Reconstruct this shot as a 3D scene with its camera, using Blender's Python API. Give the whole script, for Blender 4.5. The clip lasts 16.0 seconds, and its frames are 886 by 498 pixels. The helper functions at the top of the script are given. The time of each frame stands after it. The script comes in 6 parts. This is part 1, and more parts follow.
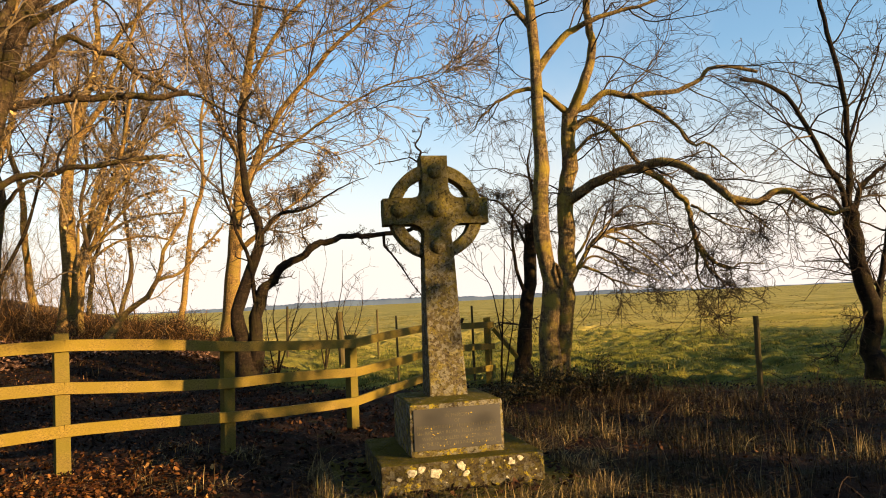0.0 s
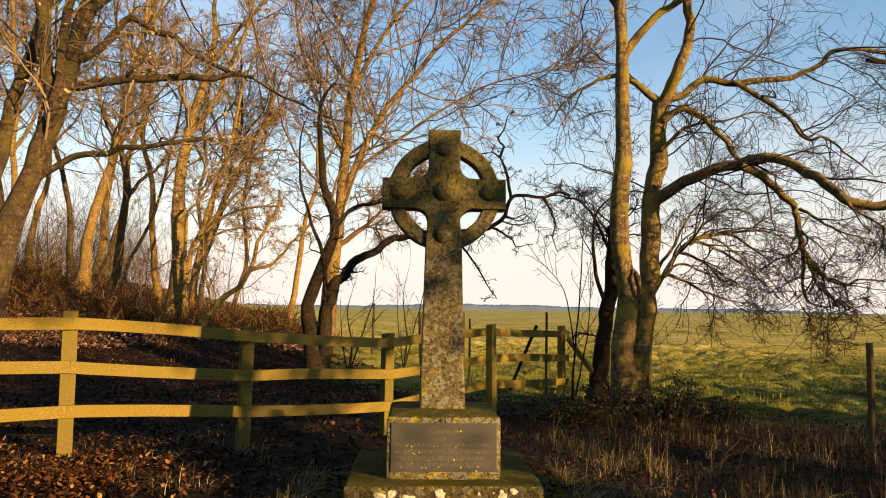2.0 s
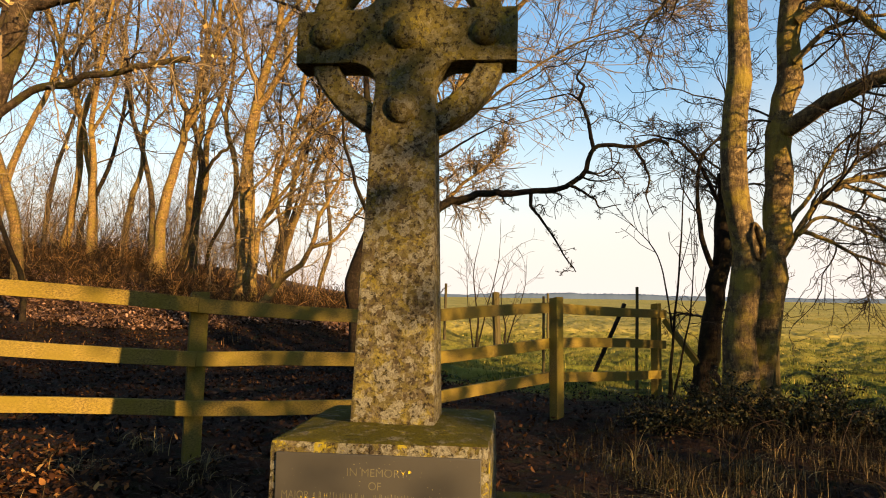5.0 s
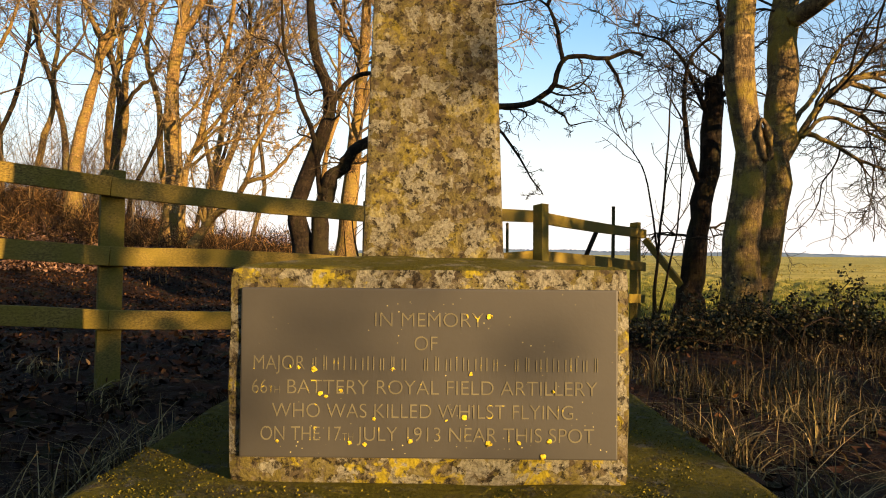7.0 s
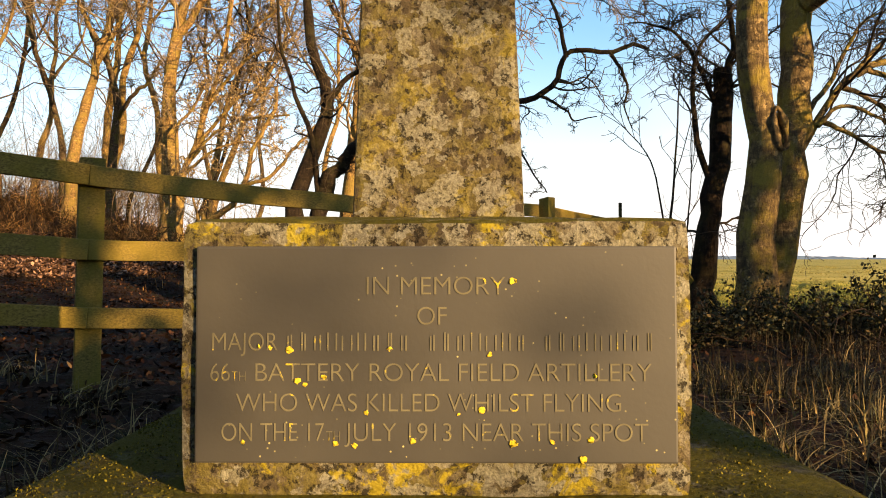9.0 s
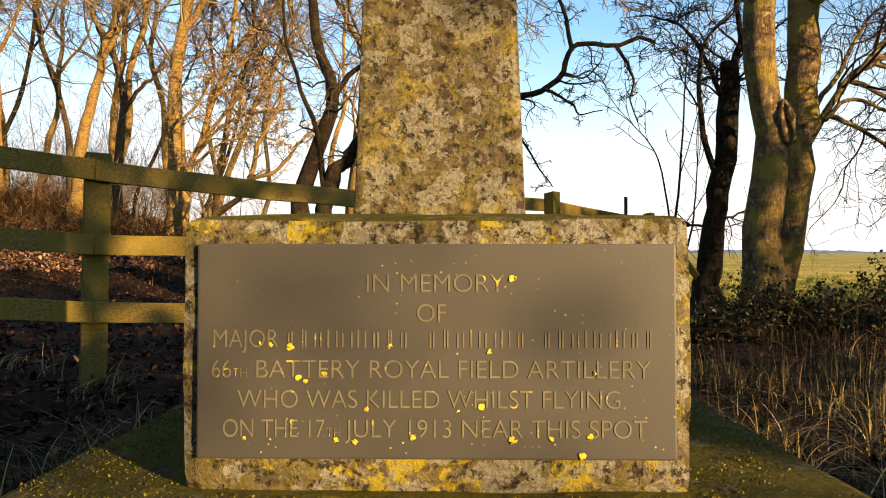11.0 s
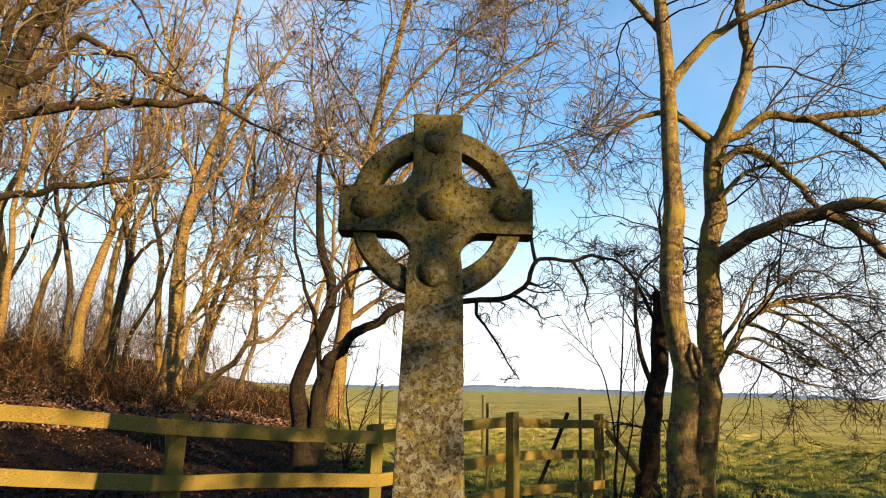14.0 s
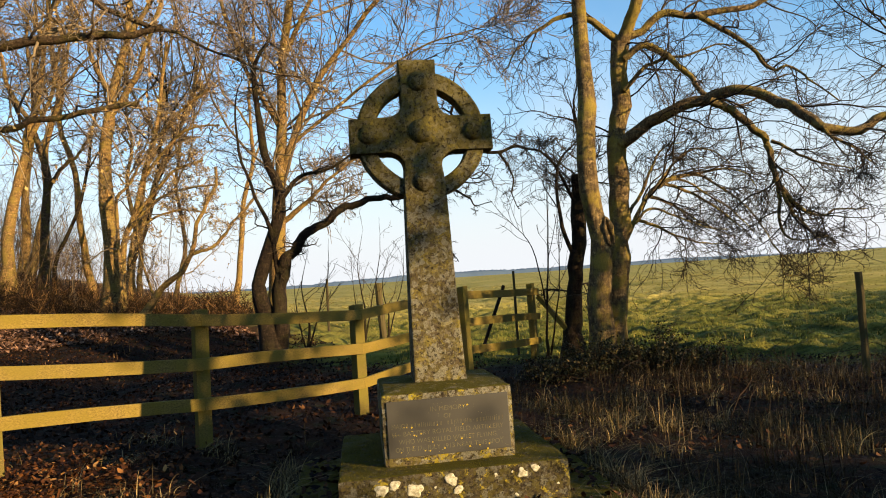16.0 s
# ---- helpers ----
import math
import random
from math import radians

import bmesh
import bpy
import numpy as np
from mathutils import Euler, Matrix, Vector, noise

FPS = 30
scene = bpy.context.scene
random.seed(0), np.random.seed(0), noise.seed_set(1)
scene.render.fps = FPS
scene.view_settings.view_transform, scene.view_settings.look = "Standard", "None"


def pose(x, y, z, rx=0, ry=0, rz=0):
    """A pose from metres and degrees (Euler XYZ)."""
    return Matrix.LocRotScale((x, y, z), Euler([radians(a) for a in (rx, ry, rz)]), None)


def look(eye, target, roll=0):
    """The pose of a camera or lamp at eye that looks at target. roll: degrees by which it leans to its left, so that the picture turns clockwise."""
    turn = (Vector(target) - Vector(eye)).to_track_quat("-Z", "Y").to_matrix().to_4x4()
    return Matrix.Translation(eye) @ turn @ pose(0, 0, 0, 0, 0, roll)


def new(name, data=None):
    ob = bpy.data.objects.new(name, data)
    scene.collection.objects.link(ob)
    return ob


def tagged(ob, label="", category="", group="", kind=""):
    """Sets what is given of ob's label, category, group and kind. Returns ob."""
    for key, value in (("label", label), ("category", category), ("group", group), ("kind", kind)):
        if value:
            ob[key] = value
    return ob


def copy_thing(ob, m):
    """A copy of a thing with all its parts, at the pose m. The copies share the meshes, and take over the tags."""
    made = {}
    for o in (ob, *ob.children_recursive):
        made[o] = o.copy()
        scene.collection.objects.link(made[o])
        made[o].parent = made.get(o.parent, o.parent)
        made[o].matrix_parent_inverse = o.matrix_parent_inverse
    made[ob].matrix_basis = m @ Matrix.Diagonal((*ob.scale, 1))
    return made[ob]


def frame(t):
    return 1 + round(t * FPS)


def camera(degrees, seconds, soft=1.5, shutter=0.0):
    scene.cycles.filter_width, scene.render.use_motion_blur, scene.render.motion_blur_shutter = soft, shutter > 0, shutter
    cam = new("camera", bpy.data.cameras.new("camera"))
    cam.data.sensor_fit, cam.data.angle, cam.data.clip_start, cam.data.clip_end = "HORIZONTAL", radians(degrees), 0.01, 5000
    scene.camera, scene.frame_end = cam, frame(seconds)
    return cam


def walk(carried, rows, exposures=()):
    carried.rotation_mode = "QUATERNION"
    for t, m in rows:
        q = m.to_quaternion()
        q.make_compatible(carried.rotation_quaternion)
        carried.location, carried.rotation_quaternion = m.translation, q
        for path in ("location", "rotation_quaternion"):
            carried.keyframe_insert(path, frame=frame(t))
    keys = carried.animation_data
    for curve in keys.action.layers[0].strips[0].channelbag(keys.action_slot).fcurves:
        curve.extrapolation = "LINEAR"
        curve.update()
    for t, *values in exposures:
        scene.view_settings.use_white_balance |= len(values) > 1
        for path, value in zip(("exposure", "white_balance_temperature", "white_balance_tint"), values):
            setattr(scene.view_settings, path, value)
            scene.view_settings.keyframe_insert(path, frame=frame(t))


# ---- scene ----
PATH = [
    (0.0, -1.115, -5.07, 1.258, -12.79, 5.25, -2.86), (0.5, -1.02, -5.014, 1.247, -8.6, 4.88, -1.34),
    (1.0, -0.839, -4.901, 1.222, -7.56, 3.77, 0.22), (1.5, -0.526, -4.664, 1.227, -7.22, 6.01, 2.18),
    (2.0, -0.206, -4.455, 1.198, -2.59, 5.93, 0.71), (2.5, 0.119, -4.251, 1.211, -1.17, 5.22, -0.04),
    (3.0, 0.368, -3.946, 1.198, 1.65, 5.72, 3.33), (3.5, 0.573, -3.639, 1.191, 4.83, 6.57, 0.64),
    (3.7, 0.648, -3.527, 1.168, 6.24, 6.88, 0.95), (5.8, 0.175, -1.807, 0.863, 4.87, 2.76, 1.31), (6.0, 0.13, -1.718, 0.795, 3.72, 2.31, 0.8),
    (6.5, 0.042, -1.568, 0.679, 1.43, 1.61, -0.84), (7.0, 0.029, -1.484, 0.63, 0.36, 1.33, 0.5),
    (7.5, 0.014, -1.432, 0.615, 0.88, 2.53, 1.98), (8.0, 0.016, -1.326, 0.586, -0.07, 2.2, 1.11),
    (8.5, 0.018, -1.247, 0.562, 0.02, 2.06, -0.35), (9.0, 0.016, -1.239, 0.558, 0.43, 1.83, -0.01),
    (9.2, 0.022, -1.245, 0.557, 0.49, 1.68, 0.4), (11.5, 0.024, -1.241, 0.569, 1.16, 1.31, -0.18), (12.0, 0.025, -1.293, 0.633, 1.89, 3.05, 0.25),
    (12.5, 0.031, -1.544, 0.833, 1.92, 3.42, 0.78), (12.8, 0.026, -1.755, 0.953, 2.92, 6.37, 1.02),
    (13.0, 0.017, -1.957, 0.989, 3.18, 8.7, 0.74), (13.2, 0.032, -2.121, 1.062, 2.76, 9.63, 2.41),
    (13.5, 0.012, -2.354, 1.112, 2.3, 8.88, 1.62), (14.0, 0.004, -2.781, 1.241, -0.6, 12.58, 1.39),
    (14.5, -0.06, -3.135, 1.281, 0.57, 13.65, 1.72), (15.0, -0.095, -3.468, 1.205, 2.63, 10.3, 1.36),
    (15.5, -0.227, -3.626, 1.154, -0.47, 6.83, -2.2), (16.0, -0.412, -3.83, 1.142, -7.28, 3.32, -4.07),
]


def heading(x, y, z, yaw, pitch, roll):
    """Camera pose from its place, its turn to the left, its tilt upwards and its lean."""
    a, b = radians(yaw), radians(pitch)
    way = Vector((-math.sin(a) * math.cos(b), math.cos(a) * math.cos(b), math.sin(b)))
    eye = Vector((x, y, z))
    return look(eye, eye + way, roll)


cam = camera(66.09, 16.0, soft=1.0)
walk(cam, [(r[0], heading(*r[1:])) for r in PATH], exposures=[
    (0.0, 1.78, 7500, 11), (3.5, 1.66, 7550, 11), (5.8, 1.82, 7350, 10), (7.0, 1.94, 7150, 10), (9.0, 2.06, 7050, 10), (11.5, 2.06, 6800, 9),
    (13.0, 2.04, 6400, 7), (14.5, 1.80, 6200, 4), (15.0, 1.65, 6100, 4), (16.0, 1.66, 6150, 4)])

# ---------------------------------------------------------------- light
SUN_AZ = radians(133.0)      # clockwise from +y
SUN_EL = radians(11.0)
sun_from = Vector((math.sin(SUN_AZ) * math.cos(SUN_EL), math.cos(SUN_AZ) * math.cos(SUN_EL), math.sin(SUN_EL)))
sun = new("sun", bpy.data.lights.new("sun", "SUN"))
sun.data.energy, sun.data.angle, sun.data.color = 4.4, radians(0.5), (1.0, 0.69, 0.36)
sun.matrix_world = look(sun_from * 60, (0, 0, 0))

world = bpy.data.worlds.new("sky_world")
scene.world = world
world.use_nodes = True
wn, wl = world.node_tree.nodes, world.node_tree.links
sky = wn.new("ShaderNodeTexSky")
sky.sky_type, sky.sun_disc = "NISHITA", False
sky.sun_elevation, sky.sun_rotation = SUN_EL, SUN_AZ
sky.air_density, sky.dust_density, sky.ozone_density = 1.3, 0.4, 3.0
# a bright winter haze lies along the whole horizon
co = wn.new("ShaderNodeTexCoord")
sep = wn.new("ShaderNodeSeparateXYZ")
wl.new(co.outputs["Generated"], sep.inputs[0])
band = wn.new("ShaderNodeValToRGB")
band.color_ramp.interpolation = "EASE"
for e, (p, c) in zip(band.color_ramp.elements, ((0.02, 1.0), (0.35, 0.0))):
    e.position, e.color = p, (c, c, c, 1)
wl.new(sep.outputs[2], band.inputs[0])
veil = wn.new("ShaderNodeTexNoise")
veil.inputs["Scale"].default_value, veil.inputs["Detail"].default_value = 2.2, 5.0
wl.new(co.outputs["Generated"], veil.inputs["Vector"])
wisp = wn.new("ShaderNodeValToRGB")
for e, (p, c) in zip(wisp.color_ramp.elements, ((0.5, 0.0), (0.75, 1.0))):
    e.position, e.color = p, (c, c, c, 1)
wl.new(veil.outputs["Fac"], wisp.inputs[0])
fac = wn.new("ShaderNodeMath")
fac.operation = "MULTIPLY_ADD"
wl.new(wisp.outputs[0], fac.inputs[0])
fac.inputs[1].default_value = 0.35
wl.new(band.outputs[0], fac.inputs[2])
fac.use_clamp = True
haze = wn.new("ShaderNodeMix")
haze.data_type = "RGBA"
wl.new(fac.outputs[0], haze.inputs[0])
blue = wn.new("ShaderNodeMix")
blue.data_type, blue.blend_type = "RGBA", "MULTIPLY"
blue.inputs[0].default_value = 1.0
blue.inputs[7].default_value = (1.3, 1.5, 1.7, 1)
wl.new(sky.outputs[0], blue.inputs[6])
wl.new(blue.outputs[2], haze.inputs[6])
haze.inputs[7].default_value = (5.2, 5.0, 5.1, 1)
wl.new(haze.outputs[2], wn["Background"].inputs[0])
wn["Background"].inputs[1].default_value = 0.0585


# ---------------------------------------------------------------- materials
class Mat:
    """Small helper round a node material."""

    def __init__(self, name, rough=0.8, metal=0.0, spec=0.08):
        self.m = bpy.data.materials.new(name)
        self.m.use_nodes = True
        self.n, self.l = self.m.node_tree.nodes, self.m.node_tree.links
        self.b = self.n["Principled BSDF"]
        self.b.inputs["Roughness"].default_value = rough
        self.b.inputs["Metallic"].default_value = metal
        self.b.inputs["Specular IOR Level"].default_value = spec
        geo = self.n.new("ShaderNodeTexCoord")
        self.co = geo.outputs["Object"]

    def place(self):
        g = self.n.new("ShaderNodeNewGeometry")
        return g.outputs["Position"]

    def noise(self, scale, detail=4.0, rough=0.55, co=None, dist=0.0):
        t = self.n.new("ShaderNodeTexNoise")
        t.inputs["Scale"].default_value, t.inputs["Detail"].default_value = scale, detail
        t.inputs["Roughness"].default_value, t.inputs["Distortion"].default_value = rough, dist
        self.l.new(co or self.co, t.inputs["Vector"])
        return t.outputs["Fac"]

    def stretch(self, sx, sy, sz, co=None):
        t = self.n.new("ShaderNodeMapping")
        t.inputs["Scale"].default_value = (sx, sy, sz)
        self.l.new(co or self.co, t.inputs["Vector"])
        return t.outputs[0]

    def cells(self, scale, co=None, rand=1.0):
        t = self.n.new("ShaderNodeTexVoronoi")
        t.inputs["Scale"].default_value = scale
        t.inputs["Randomness"].default_value = rand
        self.l.new(co or self.co, t.inputs["Vector"])
        return t.outputs["Distance"]

    def mosaic(self, scale, wobble):
        """A random value for each crusty patch, and a broken mask of where patches show."""
        n = self.n.new("ShaderNodeTexNoise")
        n.inputs["Scale"].default_value, n.inputs["Detail"].default_value = 60.0, 4.0
        self.l.new(self.co, n.inputs["Vector"])
        mv = self.n.new("ShaderNodeVectorMath")
        mv.operation = "MULTIPLY_ADD"
        self.l.new(n.outputs["Color"], mv.inputs[0])
        mv.inputs[1].default_value = (wobble, wobble, wobble)
        self.l.new(self.co, mv.inputs[2])
        t = self.n.new("ShaderNodeTexVoronoi")
        t.inputs["Scale"].default_value = scale
        self.l.new(mv.outputs[0], t.inputs["Vector"])
        return self.axis(t.outputs["Color"], 0), self.noise(45, 5, 0.7)

    def ramp(self, fac, stops):
        t = self.n.new("ShaderNodeValToRGB")
        r = t.color_ramp
        while len(r.elements) < len(stops):
            r.elements.new(0.5)
        for e, (p, c) in zip(r.elements, stops):
            e.position = p
            e.color = (c, c, c, 1) if isinstance(c, (int, float)) else (*c, 1)
        self.l.new(fac, t.inputs[0])
        return t.outputs[0]

    def mix(self, fac, a, b, mode="MIX"):
        t = self.n.new("ShaderNodeMix")
        t.data_type, t.blend_type = "RGBA", mode
        for i, v in ((0, fac), (6, a), (7, b)):
            if isinstance(v, (int, float)):
                t.inputs[i].default_value = v
            elif isinstance(v, tuple):
                t.inputs[i].default_value = (*v, 1)
            else:
                self.l.new(v, t.inputs[i])
        return t.outputs[2]

    def math(self, op, a, b=0.0):
        t = self.n.new("ShaderNodeMath")
        t.operation = op
        for i, v in ((0, a), (1, b)):
            if isinstance(v, (int, float)):
                t.inputs[i].default_value = v
            else:
                self.l.new(v, t.inputs[i])
        return t.outputs[0]

    def axis(self, vec, i):
        t = self.n.new("ShaderNodeSeparateXYZ")
        self.l.new(vec, t.inputs[0])
        return t.outputs[i]

    def normal(self):
        return self.n.new("ShaderNodeNewGeometry").outputs["Normal"]

    def island(self):
        return self.n.new("ShaderNodeNewGeometry").outputs["Random Per Island"]

    def own(self):
        return self.n.new("ShaderNodeObjectInfo").outputs["Random"]

    def color(self, c):
        if isinstance(c, tuple):
            self.b.inputs["Base Color"].default_value = (*c, 1)
        else:
            self.l.new(c, self.b.inputs["Base Color"])
        return self

    def bump(self, height, strength=0.5, distance=0.01):
        t = self.n.new("ShaderNodeBump")
        t.inputs["Strength"].default_value, t.inputs["Distance"].default_value = strength, distance
        self.l.new(height, t.inputs["Height"])
        self.l.new(t.outputs[0], self.b.inputs["Normal"])
        return self


def stone_material(name, moss=0.6, yellow=0.5, pale_share=0.3, tone=1.0, olive=0.35, bare_foot=False):
    """Stone under a mosaic of lichen crusts: grains, small dark and olive crusts, lobed pale patches, yellow patches, moss on ledges."""
    m = Mat(name, 0.92)
    grain = m.noise(170, 5, 0.75)
    mid = m.noise(38, 5, 0.7)
    broad = m.noise(5, 4, 0.6)

    def shade(r, g, b):
        return (r * tone, g * tone, b * tone)

    # small crusts, each of its own colour
    fine_of, gap = m.mosaic(78, 0.016)
    base = m.ramp(fine_of, [(0.0, shade(0.045, 0.034, 0.022)), (0.22, shade(0.1, 0.078, 0.045)), (0.4, shade(0.15, 0.12, 0.045)), (0.55, shade(0.19, 0.165, 0.11)), (0.7, shade(0.075, 0.058, 0.03)), (0.85, shade(0.25, 0.225, 0.16)), (1.0, shade(0.12, 0.1, 0.03))])
    base = m.mix(m.ramp(grain, [(0.38, 0.75), (0.58, 0.0)]), base, shade(0.04, 0.031, 0.02))
    base = m.mix(m.ramp(broad, [(0.4, 0.0), (0.65, 0.45)]), base, shade(0.1, 0.074, 0.04))
    # olive film in broken patches
    film = m.math("MULTIPLY", m.ramp(m.noise(22, 6, 0.75), [(0.49, 0.0), (0.53, 1.0)]), m.ramp(grain, [(0.3, 0.3), (0.5, 1.0)]))
    if bare_foot:        # it thickens towards the head of the cross
        up_it = m.math("ADD", m.math("MULTIPLY", m.axis(m.co, 2), 0.3), m.math("MULTIPLY", broad, 0.25))
        olive = m.ramp(up_it, [(0.5, 0.55 * olive), (0.7, olive)])
        film = m.math("MAXIMUM", film, m.ramp(up_it, [(0.58, 0.0), (0.72, 0.75)]))
    base = m.mix(m.math("MULTIPLY", film, olive), base, m.mix(grain, shade(0.07, 0.056, 0.012), shade(0.2, 0.165, 0.03)))
    # lobed pale grey patches
    patch_of, edge = m.mosaic(38, 0.03)
    pale = m.math("MULTIPLY", m.ramp(patch_of, [(1.0 - pale_share, 0.0), (1.005 - pale_share, 1.0)]), m.ramp(edge, [(0.34, 0.0), (0.42, 1.0)]))
    if bare_foot:
        pale = m.math("MULTIPLY", pale, m.ramp(m.math("MULTIPLY", m.axis(m.co, 2), 0.3), [(0.45, 1.0), (0.6, 0.35)]))
    base = m.mix(m.math("MULTIPLY", pale, 0.68), base, m.mix(m.ramp(grain, [(0.35, 0.0), (0.6, 1.0)]), shade(0.12, 0.105, 0.072), shade(0.28, 0.265, 0.2)))
    # dark pits
    dark = m.ramp(m.noise(60, 5, 0.75), [(0.4, 1.0), (0.45, 0.0)])
    base = m.mix(m.math("MULTIPLY", dark, 0.9), base, (0.022, 0.018, 0.012))
    # yellow lichen
    yel = m.math("MULTIPLY", m.ramp(m.noise(12, 6, 0.65, dist=0.5), [(0.56, 0.0), (0.6, 1.0)]), m.ramp(m.noise(80, 4), [(0.42, 0.0), (0.5, 1.0)]))
    base = m.mix(m.math("MULTIPLY", yel, yellow), base, m.mix(grain, (0.2, 0.15, 0.012), (0.36, 0.29, 0.025)))
    # moss on ledges
    up = m.ramp(m.axis(m.normal(), 2), [(0.45, 0.0), (0.9, 1.0)])
    patch = m.ramp(m.noise(14, 6, 0.7), [(0.33, 0.0), (0.5, 1.0)])
    base = m.mix(m.math("MULTIPLY", m.math("MULTIPLY", up, patch), moss), base, m.mix(grain, (0.014, 0.014, 0.003), (0.12, 0.1, 0.01)))
    m.color(base)
    h = m.math("ADD", m.math("ADD", m.math("MULTIPLY", grain, 0.7), mid), m.math("ADD", m.math("MULTIPLY", pale, 0.35), m.math("MULTIPLY", dark, -0.8)))
    m.bump(h, 0.9, 0.009)
    return m.m


HEAD_STONE = stone_material("mossy_head_stone", 0.9, 0.3, 0.34, 0.82, 0.75, True)
PEDESTAL_STONE = stone_material("mossy_pedestal_stone", 1.0, 0.9, 0.4, 0.92, 0.62)
# mossy step stone, its low tone holding the shade round the base
BASE_STONE = stone_material("shade_toned_base_stone", 1.0, 0.8, 0.25, 0.52, 0.65)


def plaque_material():
    m = Mat("slate", 0.55, 0.0, 0.3)
    base = m.mix(m.noise(7, 5), (0.029, 0.027, 0.023), (0.054, 0.049, 0.039))
    specks = m.ramp(m.cells(85), [(0.07, 1.0), (0.13, 0.0)])
    low = m.ramp(m.noise(12, 4), [(0.5, 0.0), (0.68, 1.0)])
    base = m.mix(m.math("MULTIPLY", specks, low), base, (0.42, 0.36, 0.14))
    m.color(base)
    m.bump(m.noise(160, 3), 0.15, 0.001)
    return m.m


def inscription_material():
    m = Mat("cut_letters", 0.9)
    base = m.mix(m.noise(45, 4), (0.055, 0.05, 0.038), (0.17, 0.15, 0.085))
    yel = m.ramp(m.noise(34, 5, 0.65), [(0.6, 0.0), (0.64, 1.0)])
    base = m.mix(yel, base, (0.36, 0.28, 0.03))
    return m.color(base).m


SLATE, LETTERS = plaque_material(), inscription_material()
m = Mat("yellow_lichen", 0.95)
YELLOW = m.color(m.mix(m.noise(90, 3), (0.55, 0.42, 0.03), (0.35, 0.25, 0.03))).m


m = Mat("pale_lichen", 0.95)
PALE_LICHEN = m.color(m.mix(m.ramp(m.noise(70, 4, 0.7), [(0.4, 0.0), (0.6, 1.0)]), (0.22, 0.2, 0.13), (0.46, 0.43, 0.33))).bump(m.noise(160, 3), 0.5, 0.003).m


def timber_material(name, tone):
    m = Mat(name, 0.85)
    long = m.stretch(1.2, 16, 16)
    grain = m.noise(9, 6, 0.6, long)
    a, b, c = tone
    base = m.mix(m.ramp(grain, [(0.3, 0.0), (0.62, 1.0)]), a, b)
    crack = m.ramp(m.noise(26, 5, 0.6, m.stretch(0.35, 9, 9)), [(0.36, 1.0), (0.43, 0.0)])
    base = m.mix(m.math("MULTIPLY", crack, 0.65), base, tuple(0.35 * c for c in a))
    algae = m.ramp(m.noise(5, 4, 0.6), [(0.35, 0.0), (0.62, 1.0)])
    base = m.mix(m.math("MULTIPLY", algae, 0.8), base, c)
    knots = m.ramp(m.cells(5, m.stretch(0.5, 2.5, 2.5)), [(0.03, 1.0), (0.07, 0.0)])
    base = m.mix(m.math("MULTIPLY", knots, 0.7), base, (0.08, 0.055, 0.03))
    tint = m.math("MULTIPLY", m.own(), 0.25)
    base = m.mix(tint, base, (0.12, 0.095, 0.03))
    m.color(base)
    m.bump(grain, 0.5, 0.004)
    return m.m


RAIL_WOOD = timber_material("weathered_rail", ((0.05, 0.032, 0.014), (0.25, 0.17, 0.04), (0.155, 0.112, 0.016)))
POST_WOOD = timber_material("weathered_post", ((0.04, 0.029, 0.011), (0.18, 0.125, 0.034), (0.11, 0.092, 0.012)))
OLD_WOOD = timber_material("old_grey_post", ((0.03, 0.022, 0.014), (0.075, 0.054, 0.032), (0.055, 0.047, 0.016)))


def bark_material(name, dark, light, moss):
    m = Mat(name, 0.92)
    co = m.stretch(1, 1, 0.3)
    ridge = m.noise(30, 7, 0.75, co)
    fine = m.noise(95, 5, 0.7)
    base = m.mix(m.ramp(ridge, [(0.36, 0.0), (0.64, 1.0)]), dark, light)
    bands = m.ramp(m.noise(7, 5, 0.65, m.stretch(0.6, 0.6, 3.0)), [(0.45, 0.0), (0.58, 1.0)])
    base = m.mix(m.math("MULTIPLY", bands, 0.6), base, dark)
    crust = m.ramp(m.noise(17, 6, 0.7), [(0.55, 0.0), (0.62, 1.0)])
    base = m.mix(m.math("MULTIPLY", crust, 0.6), base, tuple(min(0.5, 1.7 * c) for c in light))
    green = m.ramp(m.noise(3.5, 6, 0.7), [(0.47, 0.0), (0.6, 1.0)])
    base = m.mix(m.math("MULTIPLY", green, 0.75), base, moss)
    base = m.mix(m.ramp(fine, [(0.3, 0.5), (0.5, 0.0)]), base, dark)
    m.color(base)
    m.bump(m.math("ADD", ridge, m.math("MULTIPLY", fine, 0.35)), 1.0, 0.035)
    return m.m


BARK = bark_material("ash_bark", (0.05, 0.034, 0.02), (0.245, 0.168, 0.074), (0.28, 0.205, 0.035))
# darker copy of the bark, with shade put into its colours
BARK_SHADED = bark_material("shaded_bark", (0.028, 0.019, 0.012), (0.12, 0.08, 0.045), (0.1, 0.08, 0.02))
BARK_DARK = bark_material("elder_bark", (0.008, 0.006, 0.0045), (0.036, 0.024, 0.015), (0.032, 0.026, 0.01))
BARK_WARM = bark_material("woodland_bark", (0.07, 0.042, 0.018), (0.29, 0.178, 0.064), (0.19, 0.135, 0.03))


def twig_material(name, a, b):
    m = Mat(name, 0.85)
    return m.color(m.mix(m.island(), a, b)).m


TWIG = twig_material("twigs", (0.014, 0.01, 0.008), (0.075, 0.054, 0.03))
TWIG_WARM = twig_material("woodland_twigs", (0.035, 0.028, 0.024), (0.23, 0.165, 0.09))
THICKET = twig_material("thicket_stems", (0.03, 0.021, 0.014), (0.21, 0.14, 0.066))


